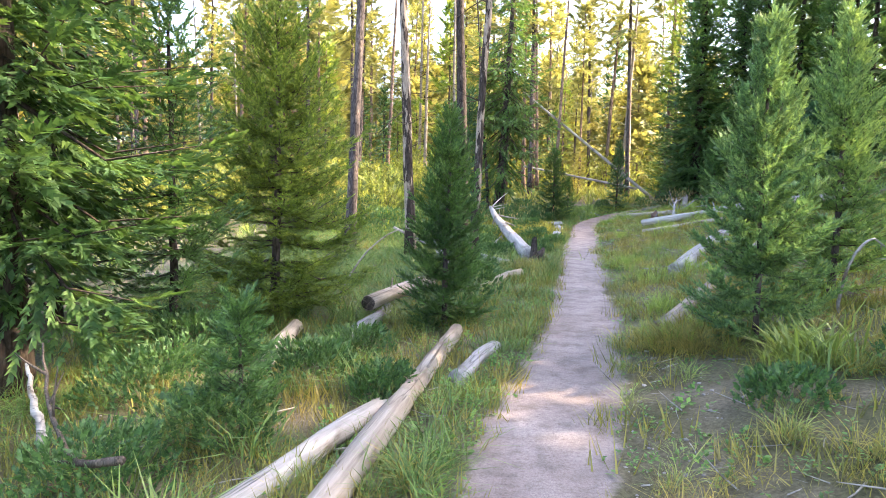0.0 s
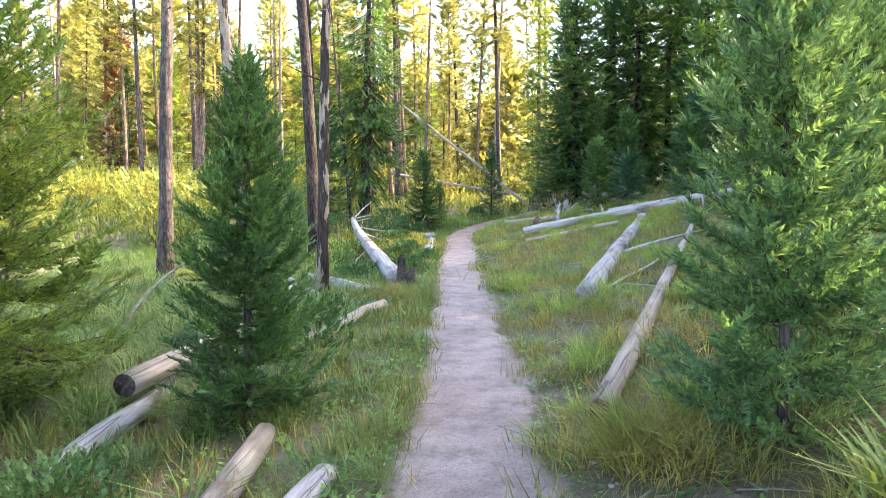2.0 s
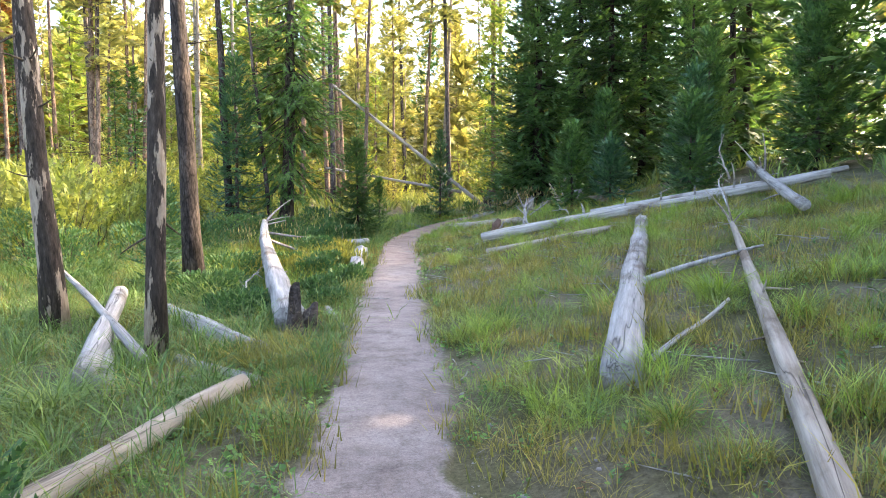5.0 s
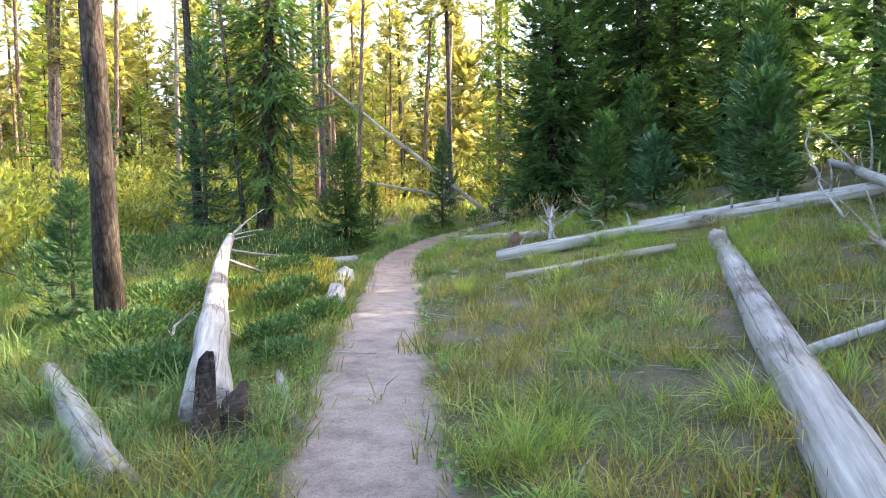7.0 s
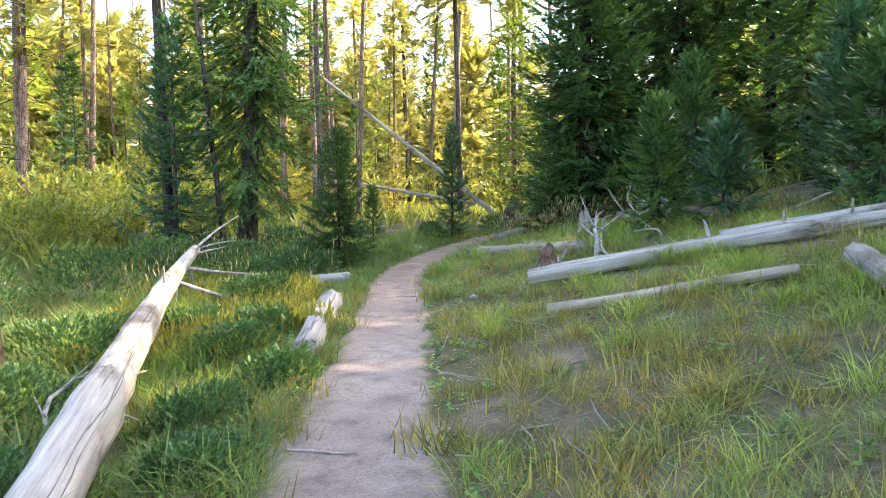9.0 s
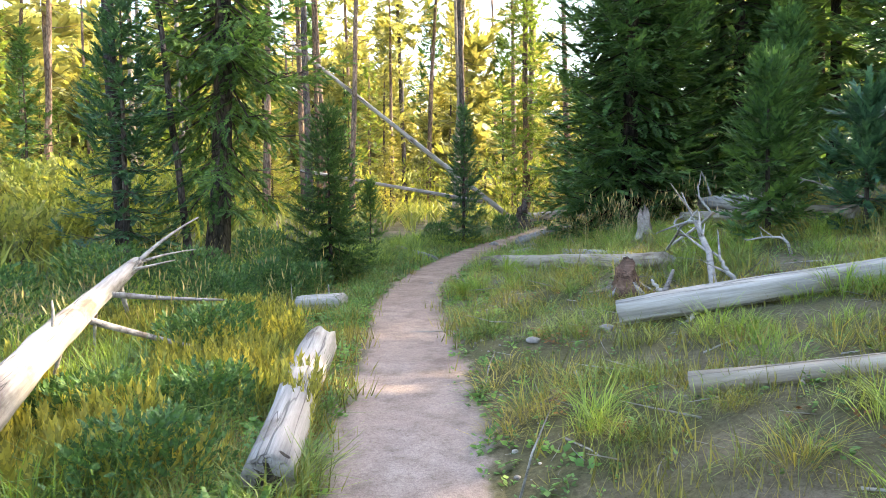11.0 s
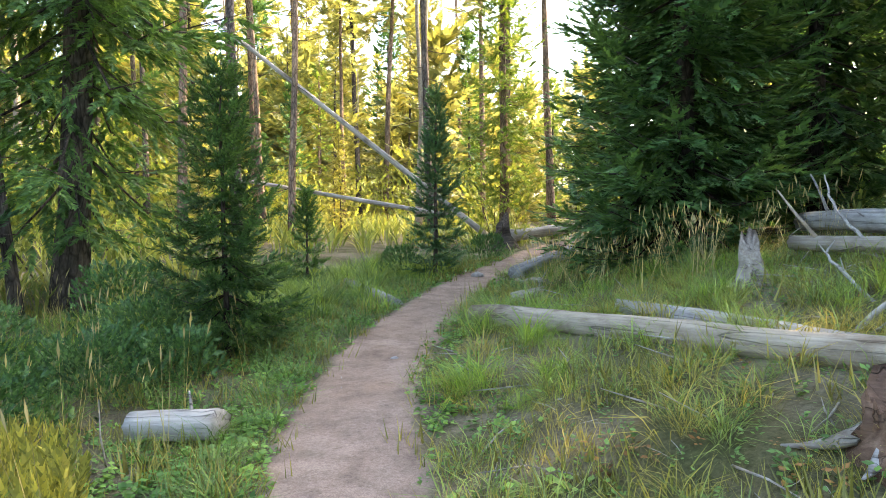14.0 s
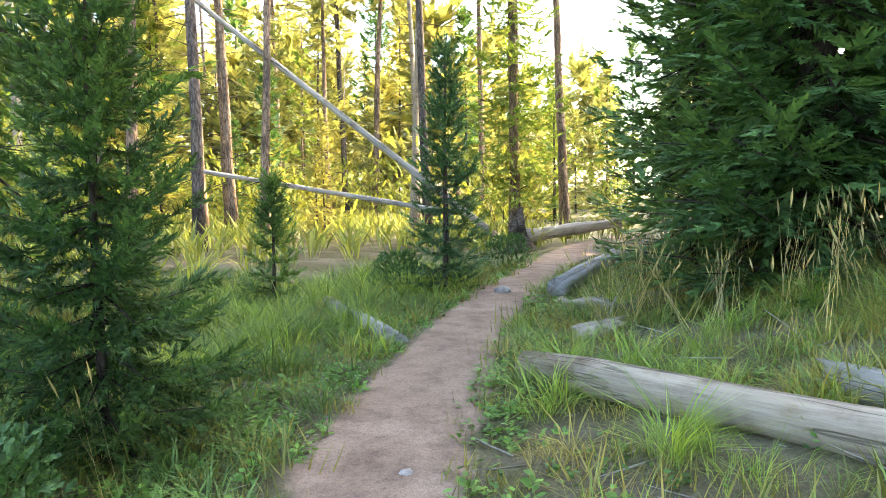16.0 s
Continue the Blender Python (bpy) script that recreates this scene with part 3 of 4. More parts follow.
for i, (x, y, h, r, m) in enumerate([(13.2, 31.2, 12.5, 1.7, SPRUCE), (15.6, 33.0, 13, 1.9, SPRUCE), (18.2, 35, 14, 1.9, FIR), (12.4, 29.2, 12, 1.7, SPRUCE), (12.0, 26.2, 11.5, 1.8, SPRUCE), (13.9, 27.6, 13, 2.0, FIR), (14.8, 24.2, 12, 1.9, SPRUCE), (12.6, 22.9, 6.2, 1.5, FIR), (14.2, 20.0, 6.2, 1.5, SPRUCE), (19.5, 20.6, 10, 1.9, SPRUCE), (16.8, 17.6, 11, 1.8, FIR), (18.5, 25, 14, 2, SPRUCE), (17.5, 30, 14, 2, SPRUCE), (15.6, 27.6, 13, 1.9, SPRUCE), (17.6, 27.2, 14, 2, SPRUCE), (16.2, 30.8, 13, 1.9, SPRUCE), (21.5, 22.6, 11, 1.9, SPRUCE), (22, 18, 12, 2, SPRUCE)]):
    tree("fir_tree", conifer_meshes(h, r, 40 + i, 1 if i in (3, 4, 7) else 0, 0.05, 0.4, density=1.0), m, BARK_DARK, x, y, "tall dark fir in the shaded wood", "tree", "dark firs", 37 * i)
for i, (x, y, h, r, m) in enumerate([(10.6, 19.9, 2.5, 0.65, FIR_BLUE), (12.3, 18.3, 4.2, 0.9, FIR), (11.8, 21.2, 3.4, 0.8, FIR), (8.2, 20.9, 1.8, 0.38, FIR), (8.75, 20.2, 1.3, 0.42, FIR_BLUE), (9.4, 18.3, 1.9, 0.5, FIR), (9.9, 22.6, 2.6, 0.6, FIR)]):
    tree("fir_tree", conifer_meshes(h, r, 60 + i, 1, 0.04, density=1.6), m, BARK, x, y, "small green fir on the slope", "tree", "slope saplings", 50 * i)
bare_tree(-2.3, 16.4, 15, 0.13, 71, BARK, "bare grey pine trunk, slightly leaning", (0, -2.5), 12)
bare_tree(-0.75, 15.4, 14, 0.125, 72, PEELING, "dead pine trunk with peeling bark", (0, -3), 14)
bare_tree(0.55, 13.5, 13, 0.09, 73, PEELING, "dark dead pine trunk with flaking bark", (0, -1.6), 16)
bare_tree(0.5, 18.0, 15, 0.135, 74, BARK_DARK, "straight bare pine trunk", (0, 1.8), 8)
bare_tree(1.75, 27.6, 9, 0.07, 75, BARK, "thin dead trunk beside a spruce", (0, 4), 16)
bare_tree(0.6, 28.2, 12, 0.13, 76, BARK_DARK, "dark pine trunk at the meadow edge", (0, 1), 8)
bare_tree(11.5, 36.2, 12, 0.13, 77, BARK_WARM, "slender sunlit pine with sparse crown", (0, 1), 6, (1.2, 1.15, FIR_LIGHT), fine=1)
bare_tree(14.3, 38.6, 13, 0.15, 78, BARK_WARM, "bare reddish pine trunk past the bend", (0, 1.5), 6)

# ---- far forest ----
rng = np.random.default_rng(5)
# most kinds wear needles with sunlight already in their yellow colour
far_kinds = [(conifer_meshes(9 + 1.6 * i, 2.1 + 0.12 * i, 80 + i, 0, 0.05, 0.3, density=0.92, shape=0.85, gaps=0.36), m) for i, m in enumerate((PINE_SUNLIT, FIR_LIGHT, PINE_SUNLIT, FIR, SPRUCE))]
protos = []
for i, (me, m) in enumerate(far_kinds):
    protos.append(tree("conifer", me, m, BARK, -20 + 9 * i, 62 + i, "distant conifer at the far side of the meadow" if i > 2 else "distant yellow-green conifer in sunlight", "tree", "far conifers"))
for i in range(72):
    a, d = radians(rng.uniform(-50, 60)), rng.uniform(38, 85)
    x, y = 4 + d * math.sin(a), 8 + d * math.cos(a)
    small = 11 < math.degrees(math.atan2(x - 4, y - 16)) < 31
    if y < 24 and x < 10:
        y += 10
    k = rng.choice(5, p=[0.3, 0.24, 0.24, 0.13, 0.09]) if a < 0.5 else rng.choice([3, 4, 4, 1])
    copy_thing(protos[k], pose(x, y, gz(x, y), 0, 0, rng.uniform(0, 360)) @ Matrix.Scale(rng.uniform(0.5, 0.78) if small else rng.uniform(0.6, 1.15), 4))
for i in range(14):
    a, d = radians(rng.uniform(-32, 17)), rng.uniform(34, 62)
    x, y = 4 + d * math.sin(a), 14 + d * math.cos(a)
    copy_thing(protos[rng.choice([0, 0, 1, 2])], pose(x, y, gz(x, y), 0, 0, rng.uniform(0, 360)) @ Matrix.Scale(rng.uniform(0.55, 1.0), 4))
# young trees along the back of the meadow
for i in range(30):
    x, y = rng.uniform(-22, 13), rng.uniform(36, 50)
    copy_thing(protos[rng.choice([0, 1, 1, 2, 3])], pose(x, y, gz(x, y), 0, 0, rng.uniform(0, 360)) @ Matrix.Scale(rng.uniform(0.22, 0.5), 4))
# trees on the slope, up from the trail; mostly unseen, added to shade it
shade_tree = tree("fir_tree", conifer_meshes(15, 2.0, 58, 0, 0.04, 0.4, density=0.66), SPRUCE, BARK_DARK, 21, 12, "tall dark fir in the shaded wood", "tree", "dark firs")
for i in range(36):
    x, y = rng.uniform(13.0, 20), -5 + 23.0 * (i + rng.random()) / 36
    # shorter between y 6.6 and 8.8, so that some sun gets past
    copy_thing(shade_tree, pose(x, y, gz(x, y), 0, 0, rng.uniform(0, 360)) @ Matrix.Scale(rng.uniform(0.47, 0.54) if 6.6 < y < 8.8 else rng.uniform(0.8, 1.0), 4))
stems = [bare_tree(-8 + 3.1 * i, 44 + i, 15 + i, 0.11, 90 + i, (BARK_WARM, BARK_WARM, TANWOOD, BARK)[i], "distant bare lodgepole trunk", (0, 0), 14, (8.0, 1.2, PINE_SUNLIT) if i % 2 else None, 0.7, "far pine trunks") for i in range(4)]
for i in range(95):
    a, d = radians(rng.uniform(-50, 17)), rng.uniform(26, 75)
    x, y = 4 + d * math.sin(a), 10 + d * math.cos(a)
    if y < 34 and x > -3:
        y += 14
    copy_thing(stems[rng.integers(4)], pose(x, y, gz(x, y), rng.normal(0, 1.3), rng.normal(0, 1.6), rng.uniform(0, 360)) @ Matrix.Scale(rng.uniform(0.65, 1.2), 4))
bare_tree(-4.6, 35.5, 13, 0.15, 96, BARK_WARM, "pale dead standing tree with twisted bare branches", (0, 1), 60, None, 1.3, "")
bare_tree(-1.2, 41, 12, 0.12, 97, TANWOOD, "pale dead standing trunk with bare branches", (0, 2), 40, None, 1.1, "")
bare_tree(4.6, 40.5, 13, 0.13, 98, BARK_WARM, "reddish sunlit pine trunk past the bend", (0, 0.5), 30, None, 0.9, "")
bare_tree(5.3, 41.5, 13, 0.12, 99, BARK_WARM, "reddish sunlit pine trunk past the bend", (0, -1), 30, None, 0.9, "")
tree("conifer", conifer_meshes(9, 1.2, 87, 0, 0.25, 0.3, density=0.8), RUST, BARK, -9.5, 42, "dying conifer with rust-red needles", "tree")
# the wood goes on all round
wood_me = conifer_meshes(4.2, 0.85, 99, 0, 0.03, 0.3, density=0.9)[1]
base_v = np.empty(len(wood_me.vertices) * 3, np.float32)
wood_me.vertices.foreach_get("co", base_v)
base_v = base_v.reshape(-1, 3)
base_t = np.empty(len(wood_me.loops), np.int32)
wood_me.loops.foreach_get("vertex_index", base_t)
base_t = base_t.reshape(-1, 3)
woods = Soup()
for i in range(90):
    front = i < 72
    a, d = (radians(rng.uniform(-58, 72)), rng.uniform(56, 100)) if front else (radians(rng.uniform(72, 302)), rng.uniform(45, 100))
    x, y, k = 4 + d * math.sin(a), 12 + d * math.cos(a), rng.uniform(2.8, 4.3)
    if 8 < math.degrees(a) < 30:
        k *= 0.8
    woods.add(base_v * k + np.array([x, y, gz(x, y)]), base_t)
for i in range(46):
    a, d, k = radians(rng.uniform(-34, 15)), rng.uniform(46, 72), rng.uniform(1.6, 2.7)
    x, y = 4 + d * math.sin(a), 14 + d * math.cos(a)
    woods.add(base_v * k + np.array([x, y, gz(x, y)]), base_t)
for i in range(12):
    a, d, k = radians(rng.uniform(13, 25)), rng.uniform(36, 56), rng.uniform(1.4, 2.2)
    x, y = 4 + d * math.sin(a), 14 + d * math.cos(a)
    woods.add(base_v * k + np.array([x, y, gz(x, y)]), base_t)
tagged(mesh_object("far_woods", woods.mesh("far_woods"), PINE_SUNLIT), "distant conifer wood on every side", "trees", "", "stuff")

# ---- fallen logs ----
GREY, TAN = "weathered silver-grey fallen log without bark", "weathered tan fallen log lying in the grass"
fallen_log((-1.35, 2.6, -0.02), (-0.5, 4.65, 0.0), 0.085, 0.075, 101, DEADWOOD, GREY + ", broken end", ends="broken")
fallen_log((-0.75, 2.2, 0.0), (0.13, 7.3, 0.05), 0.095, 0.075, 102, TANWOOD, TAN, stubs=4)
fallen_log((0.1, 5.5, 0.0), (0.5, 6.6, 0.03), 0.075, 0.07, 103, DEADWOOD, GREY + " half sunk in grass")
fallen_log((-0.95, 8.3, 0.16), (-0.2, 10.2, 0.22), 0.1, 0.085, 104, TANWOOD, "cut log with a dark sawn end", face=CHARRED, branches=[(0.3, 95, 0.25, 0.015, 0.4)])
fallen_log((-1.1, 7.0, -0.06), (-0.75, 9.0, -0.02), 0.08, 0.07, 105, DEADWOOD, GREY)
fallen_log((-1.66, 5.9, -0.06), (-1.72, 7.7, -0.03), 0.1, 0.085, 106, TANWOOD, TAN)
fallen_log((0.3, 10.2, 0.03), (1.35, 12.0, 0.13), 0.085, 0.07, 107, TANWOOD, TAN)
fallen_log((1.81, 14.15, 0.2), (1.57, 23.4, 0.95), 0.165, 0.07, 108, DEADWOOD, "long silver-grey fallen trunk propped on its branches", ends="cut", sag=0.03, branches=[(0.70, 205, 1.2, 0.03, 0.2), (0.8, 195, 1.1, 0.028, 0.5), (0.985, 135, 1.1, 0.026, 1.0), (0.99, 165, 0.8, 0.018, 1.4), (0.88, -100, 0.7, 0.03, 0.1), (0.78, -80, 0.6, 0.02, 0.1), (0.62, 100, 0.3, 0.018, 0.1), (0.93, 170, 0.5, 0.02, 0.4), (0.66, -80, 0.5, 0.02, 0.1), (0.3, 190, 0.2, 0.02, 0.3)], stubs=4)
fallen_log((2.98, 17.95, 0.30), (3.42, 20.5, 0.40), 0.12, 0.145, 109, DEADWOOD, "short grey log with a splintered end", ends="broken", face=CHARRED)
fallen_log((0.3, 16.3, 0.05), (1.45, 13.2, 0.08), 0.09, 0.12, 110, DEADWOOD, GREY)
fallen_log((0.12, 12.7, 0.1), (-0.25, 16.3, 0.3), 0.1, 0.09, 111, DEADWOOD, GREY)
fallen_log((0.5, 13.1, 0.12), (-1.3, 17.6, 0.55), 0.05, 0.03, 112, DEADWOOD, "thin grey pole resting across a log")
fallen_log((0.3, 12.6, 0.02), (0.0, 14.4, 0.08), 0.085, 0.07, 113, DEADWOOD, GREY)
fallen_log((0.75, 13.4, 0.03), (1.45, 12.35, 0.06), 0.05, 0.045, 114, DEADWOOD, "small grey log in the grass")
fallen_log((2.36, 13.9, 0.11), (2.28, 15.4, 0.12), 0.05, 0.045, 115, DEADWOOD, "small grey log beside the trail", stubs=2)
fallen_log((2.25, 6.95, 0.17), (7.4, 14.5, 1.20), 0.085, 0.03, 116, TANWOOD, "long slim pale log with a cut end", face=ROTTEN, stubs=12, branches=[(0.97, 60, 0.5, 0.015, 1.0), (0.9, 200, 0.4, 0.012, 1.0), (0.96, 80, 0.5, 0.014, 0.3)])
fallen_log((3.6, 10.5, 0.37), (7.38, 16.6, 1.10), 0.14, 0.1, 117, DEADWOOD, "big silver-grey log with a forked side branch", ends="cut", branches=[(0.36, 160, 1.25, 0.035, 0.35), (0.2, 20, 0.14, 0.02, 0.2), (0.19, 35, 0.1, 0.02, 0.2)], stubs=3)
fallen_log((4.0, 10.8, 0.42), (4.9, 11.2, 0.72), 0.022, 0.012, 118, DEADWOOD, "curved grey dead branch on the ground", name="dead_branch")
fallen_log((5.66, 19.52, 0.71), (10.6, 16.2, 1.86), 0.1, 0.07, 119, DEADWOOD, "very long grey log lying across the slope", branches=[(0.33, 90, 0.3, 0.03, 0.1), (0.34, -80, 0.3, 0.02, 0.1), (0.45, 80, 0.25, 0.024, 0.2), (0.55, 80, 0.3, 0.02, 0.4), (0.65, 95, 0.25, 0.024, 0.0), (0.75, 100, 0.5, 0.022, 0.5), (0.05, 60, 0.35, 0.03, 0.6)], stubs=8)
fallen_log((7.4, 18.4, 1.20), (10.9, 16.15, 1.95), 0.06, 0.045, 120, DEADWOOD, "grey pole lying on a longer log", stubs=5)
fallen_log((5.25, 18.0, 0.55), (6.85, 16.65, 1.0), 0.065, 0.045, 121, TANWOOD, TAN, stubs=2)
fallen_log((6.95, 20.9, 0.97), (6.5, 25.4, 0.64), 0.095, 0.11, 122, TANWOOD, "smooth tan log that ends at the trail", ends="cut")
fallen_log((7.05, 21.0, 0.93), (7.15, 23.6, 0.86), 0.1, 0.09, 123, DEADWOOD, GREY + ", splintered end", ends="broken")
fallen_log((8.15, 28.0, 0.84), (10.2, 29.9, 1.05), 0.12, 0.1, 124, DEADWOOD, "grey log along the edge of the trail", stubs=4)
fallen_log((8.05, 27.7, 0.74), (7.95, 26.6, 0.81), 0.05, 0.045, 125, TANWOOD, TAN)
fallen_log((7.2, 25.95, 0.70), (7.42, 25.8, 0.76), 0.085, 0.08, 126, TANWOOD, "short chunk of tan log beside the trail", ends="broken")
fallen_log((8.1, 14.0, 1.38), (11.1, 18.8, 2.15), 0.08, 0.06, 128, DEADWOOD, GREY + " with dead twigs", stubs=8, branches=[(0.6, 95, 0.8, 0.02, 0.1), (0.7, 60, 0.7, 0.018, 0.4)])
fallen_log((8.75, 21.7, 1.58), (10.0, 24.5, 1.56), 0.11, 0.1, 129, DEADWOOD, "thick grey log at the foot of dark firs", branches=[(0.8, 80, 0.6, 0.02, 0.3)], stubs=4)
fallen_log((8.6, 20.2, 1.46), (9.15, 23.8, 1.38), 0.075, 0.07, 130, TANWOOD, TAN, branches=[(0.9, 60, 0.7, 0.02, 0.5)], stubs=6)
fallen_log((6.0, 26.75, 0.60), (5.85, 29.1, 0.70), 0.085, 0.075, 131, DEADWOOD, GREY)
fallen_log((3.4, 23.2, 0.40), (3.9, 22.85, 0.46), 0.095, 0.09, 132, DEADWOOD, "short grey log end in the grass", branches=[(0.7, 90, 0.2, 0.015, 0.1)])
fallen_log((10.9, 35.8, 1.2), (4.2, 37.2, 6.7), 0.085, 0.05, 133, DEADWOOD, "dead trunk leaning across the wood", ends="broken", stubs=5, name="leaning_dead_tree")
fallen_log((10.2, 36.6, 1.75), (4.4, 38.8, 2.9), 0.065, 0.05, 134, DEADWOOD, "grey log hung up in far bushes", stubs=3)
fallen_log((10.7, 34.0, 1.22), (14.4, 35.4, 1.5), 0.14, 0.11, 135, DEADWOOD, "uprooted grey log past the bend", ends="flare", stubs=3)


def jagged_stump(x, y, height, r, seed, material, label, roots=5, sink=0.05, root_wood=None):
    """A broken stump: a ring of upright splinters on a flared foot, with roots."""
    rng = np.random.default_rng(seed)
    root = new("tree_stump")
    hs = np.linspace(-sink, height * 0.7, 7)
    rad = r * (0.8 + 0.7 * np.exp(-np.clip(hs, 0, None) / (0.3 * height)) - 0.25 * hs / height)
    V, T = tube(np.c_[hs * 0.12, hs * 0.05, hs], rad, 15, 0.16, rng)
    top = V[-17:-2]
    top[:, 2] += height * (0.12 + 0.26 * np.cos(np.arange(15) * 0.42 + seed) + rng.uniform(-0.12, 0.12, 15))
    V[-1, 2] -= 0.15 * height
    mesh_object("stem", fast_mesh("stem", V, T), material, root)
    for i in range(7 if material in (CHARRED, ROTTEN) else 4):
        a = rng.uniform(0, 6.28)
        h = height * rng.uniform(0.55, 0.9)
        o = np.array([math.cos(a), math.sin(a), 0]) * r * 0.6
        q = np.linspace(0, 1, 5)
        pts = o + np.c_[0.12 * q * h, 0.05 * q * h, h * (0.2 + 0.8 * q)]
        mesh_object("splinter", fast_mesh("splinter", *tube(pts, r * rng.uniform(0.18, 0.3) * (1.05 - q ** 1.6), 6, 0.2, rng)), material, root)
    for i in range(roots):
        a = i / roots * 6.28 + rng.uniform(-0.4, 0.4)
        q = np.linspace(0, 1, 6)
        ln = r * rng.uniform(1.6, 2.8)
        pts = np.c_[math.cos(a) * (r * 0.5 + ln * q), math.sin(a) * (r * 0.5 + ln * q), (0.4 if root_wood else 0.25) * height * (1 - q) ** 2 - 0.03]
        mesh_object("root", fast_mesh("root", *tube(pts, r * 0.3 * (1.1 - q), 6, 0.15, rng)), root_wood or material, root)
    root.matrix_basis = pose(x, y, gz(x, y), 0, 0, seed * 40)
    return tagged(root, label, "stump", "stumps")


jagged_stump(1.80, 13.75, 0.52, 0.085, 1, CHARRED, "blackened rotten stump at the end of a log")
jagged_stump(1.98, 13.95, 0.32, 0.13, 5, CHARRED, "low crumbling remains of a burnt stump", 7)
jagged_stump(8.2, 23.3, 0.42, 0.11, 2, TANWOOD, "broken tan stump with a splintered top")
jagged_stump(6.33, 20.55, 0.30, 0.13, 3, ROTTEN, "low rotten brown stump with exposed grey roots", 5, root_wood=DEADWOOD)
jagged_stump(10.6, 33.9, 0.75, 0.22, 4, CHARRED, "dark upturned root plate of a fallen log", 7)

# ---- ground cover ----
rng = np.random.default_rng(9)


def blade_template(blades, seed, width, bend, splay):
    """A tuft of grass: thin bent blades, height 1 along z; x and y spread."""
    r = np.random.default_rng(seed)
    V, T = [], []
    for i in range(blades):
        a = r.uniform(0, 6.28)
        o = np.array([math.cos(a), math.sin(a), 0]) * r.uniform(0, 0.16)
        out = np.array([math.cos(a), math.sin(a), 0])
        h = r.uniform(0.55, 1.0)
        b = r.uniform(0.3, 1.0) * bend
        w = np.array([-math.sin(a), math.cos(a), 0]) * width
        p1 = o + out * (splay * 0.3 * h + b * 0.14) + np.array([0, 0, 0.5 * h])
        p2 = o + out * (splay * 0.6 * h + b * 0.75) + np.array([0, 0, h * (1 - 0.25 * b)])
        k = 4 * i
        V += [o, p1 + w, p2, p1 - w]
        T += [(k, k + 1, k + 3), (k + 1, k + 2, k + 3)]
    V = np.array(V)
    return V[:, [2, 0, 1]], np.array(T)


def turf_template(blades, seed):
    """A low tuft of single fine blades."""
    r = np.random.default_rng(seed)
    V, T = [], []
    for i in range(blades):
        a, h = r.uniform(0, 6.28), r.uniform(0.5, 1.0)
        o = np.array([r.normal(0, 0.35), r.normal(0, 0.35), 0])
        w = np.array([-math.sin(a), math.cos(a), 0]) * 0.030
        V += [o - w, o + w, o + np.array([math.cos(a), math.sin(a), 0]) * r.uniform(0.1, 0.8) + np.array([0, 0, h])]
        T.append((3 * i, 3 * i + 1, 3 * i + 2))
    return np.array(V)[:, [2, 0, 1]], np.array(T)


def patchy(x, y, k, s):
    return 0.5 + 0.28 * np.sin(x * 1.3 * k + s) * np.sin(y * 1.1 * k + 2 * s) + 0.22 * np.sin(x * 3.1 * k + y * 1.7 * k + s)


def scatter(n, x0, x1, y0, y1, test):
    x, y = rng.uniform(x0, x1, n), rng.uniform(y0, y1, n)
    d = x - trail_x(y)
    keep = rng.random(n) < test(x, y, d)
    return x[keep], y[keep]


def plant(name, template, x, y, size, material, label, category, tilt=0.18):
    n = len(x)
    O = np.c_[x, y, ground_z(x, y) - 0.01]
    D = np.c_[rng.normal(0, tilt, (n, 2)), np.ones(n)]
    a = rng.uniform(0, 6.28, n)
    V, T = spread(template, O, D, np.c_[np.cos(a), np.sin(a), np.zeros(n)], size)
    return tagged(mesh_object(name, fast_mesh(name, V, T), material), label, category, "", "stuff")


off = lambda d, w=0.36: np.clip((np.abs(d) - w) / 0.12, 0, 1)
lush = lambda x, y, d: off(d) * np.where(d < 0, 0.65 + 0.35 * patchy(x, y, 1, 1), 0.12 + 0.8 * (patchy(x, y, 1.1, 2) > np.where(y > 22.5, 0.42, 0.53))) * np.where((d < -0.9) & (y < 8), 0.4, 1) * np.where((d < -0.8) & (y > 21) & (x < 4.2), 0.35, 1) * np.where((d > 0) & (d < 0.95) & (y > 16.8) & (y < 20.6), 0.15, 1) * np.where((d > 0.4) & (d < 2.2) & (y < 9), 0.4, 1)
def clumps(x, y, each, spread_by):
    """Groups of tufts round each place, with one size for a group."""
    n = len(x)
    gx2 = np.repeat(x, each) + rng.normal(0, spread_by, n * each)
    gy2 = np.repeat(y, each) + rng.normal(0, spread_by, n * each)
    keep = np.abs(gx2 - trail_x(gy2)) > 0.41
    return gx2[keep], gy2[keep], np.repeat(rng.uniform(0.6, 1.25, n), each)[keep]


x, y = scatter(7600, -4.5, 10.0, 0.5, 32.0, lush)
x, y, size = clumps(x, y, 8, 0.055)
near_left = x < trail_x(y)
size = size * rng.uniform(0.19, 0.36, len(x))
# left of the trail the darker copy carries the shade in its colour
for side, k, m, text in ((near_left, np.where(x > trail_x(y) - 1.3, 0.9, 1.2), GRASS_SHADED, "deep green meadow grass with shade put into its colour"), (~near_left, np.full(len(x), 0.74), GRASS, "green and yellowing grass in patches on the slope")):
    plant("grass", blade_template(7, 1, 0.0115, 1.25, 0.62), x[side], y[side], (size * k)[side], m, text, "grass")
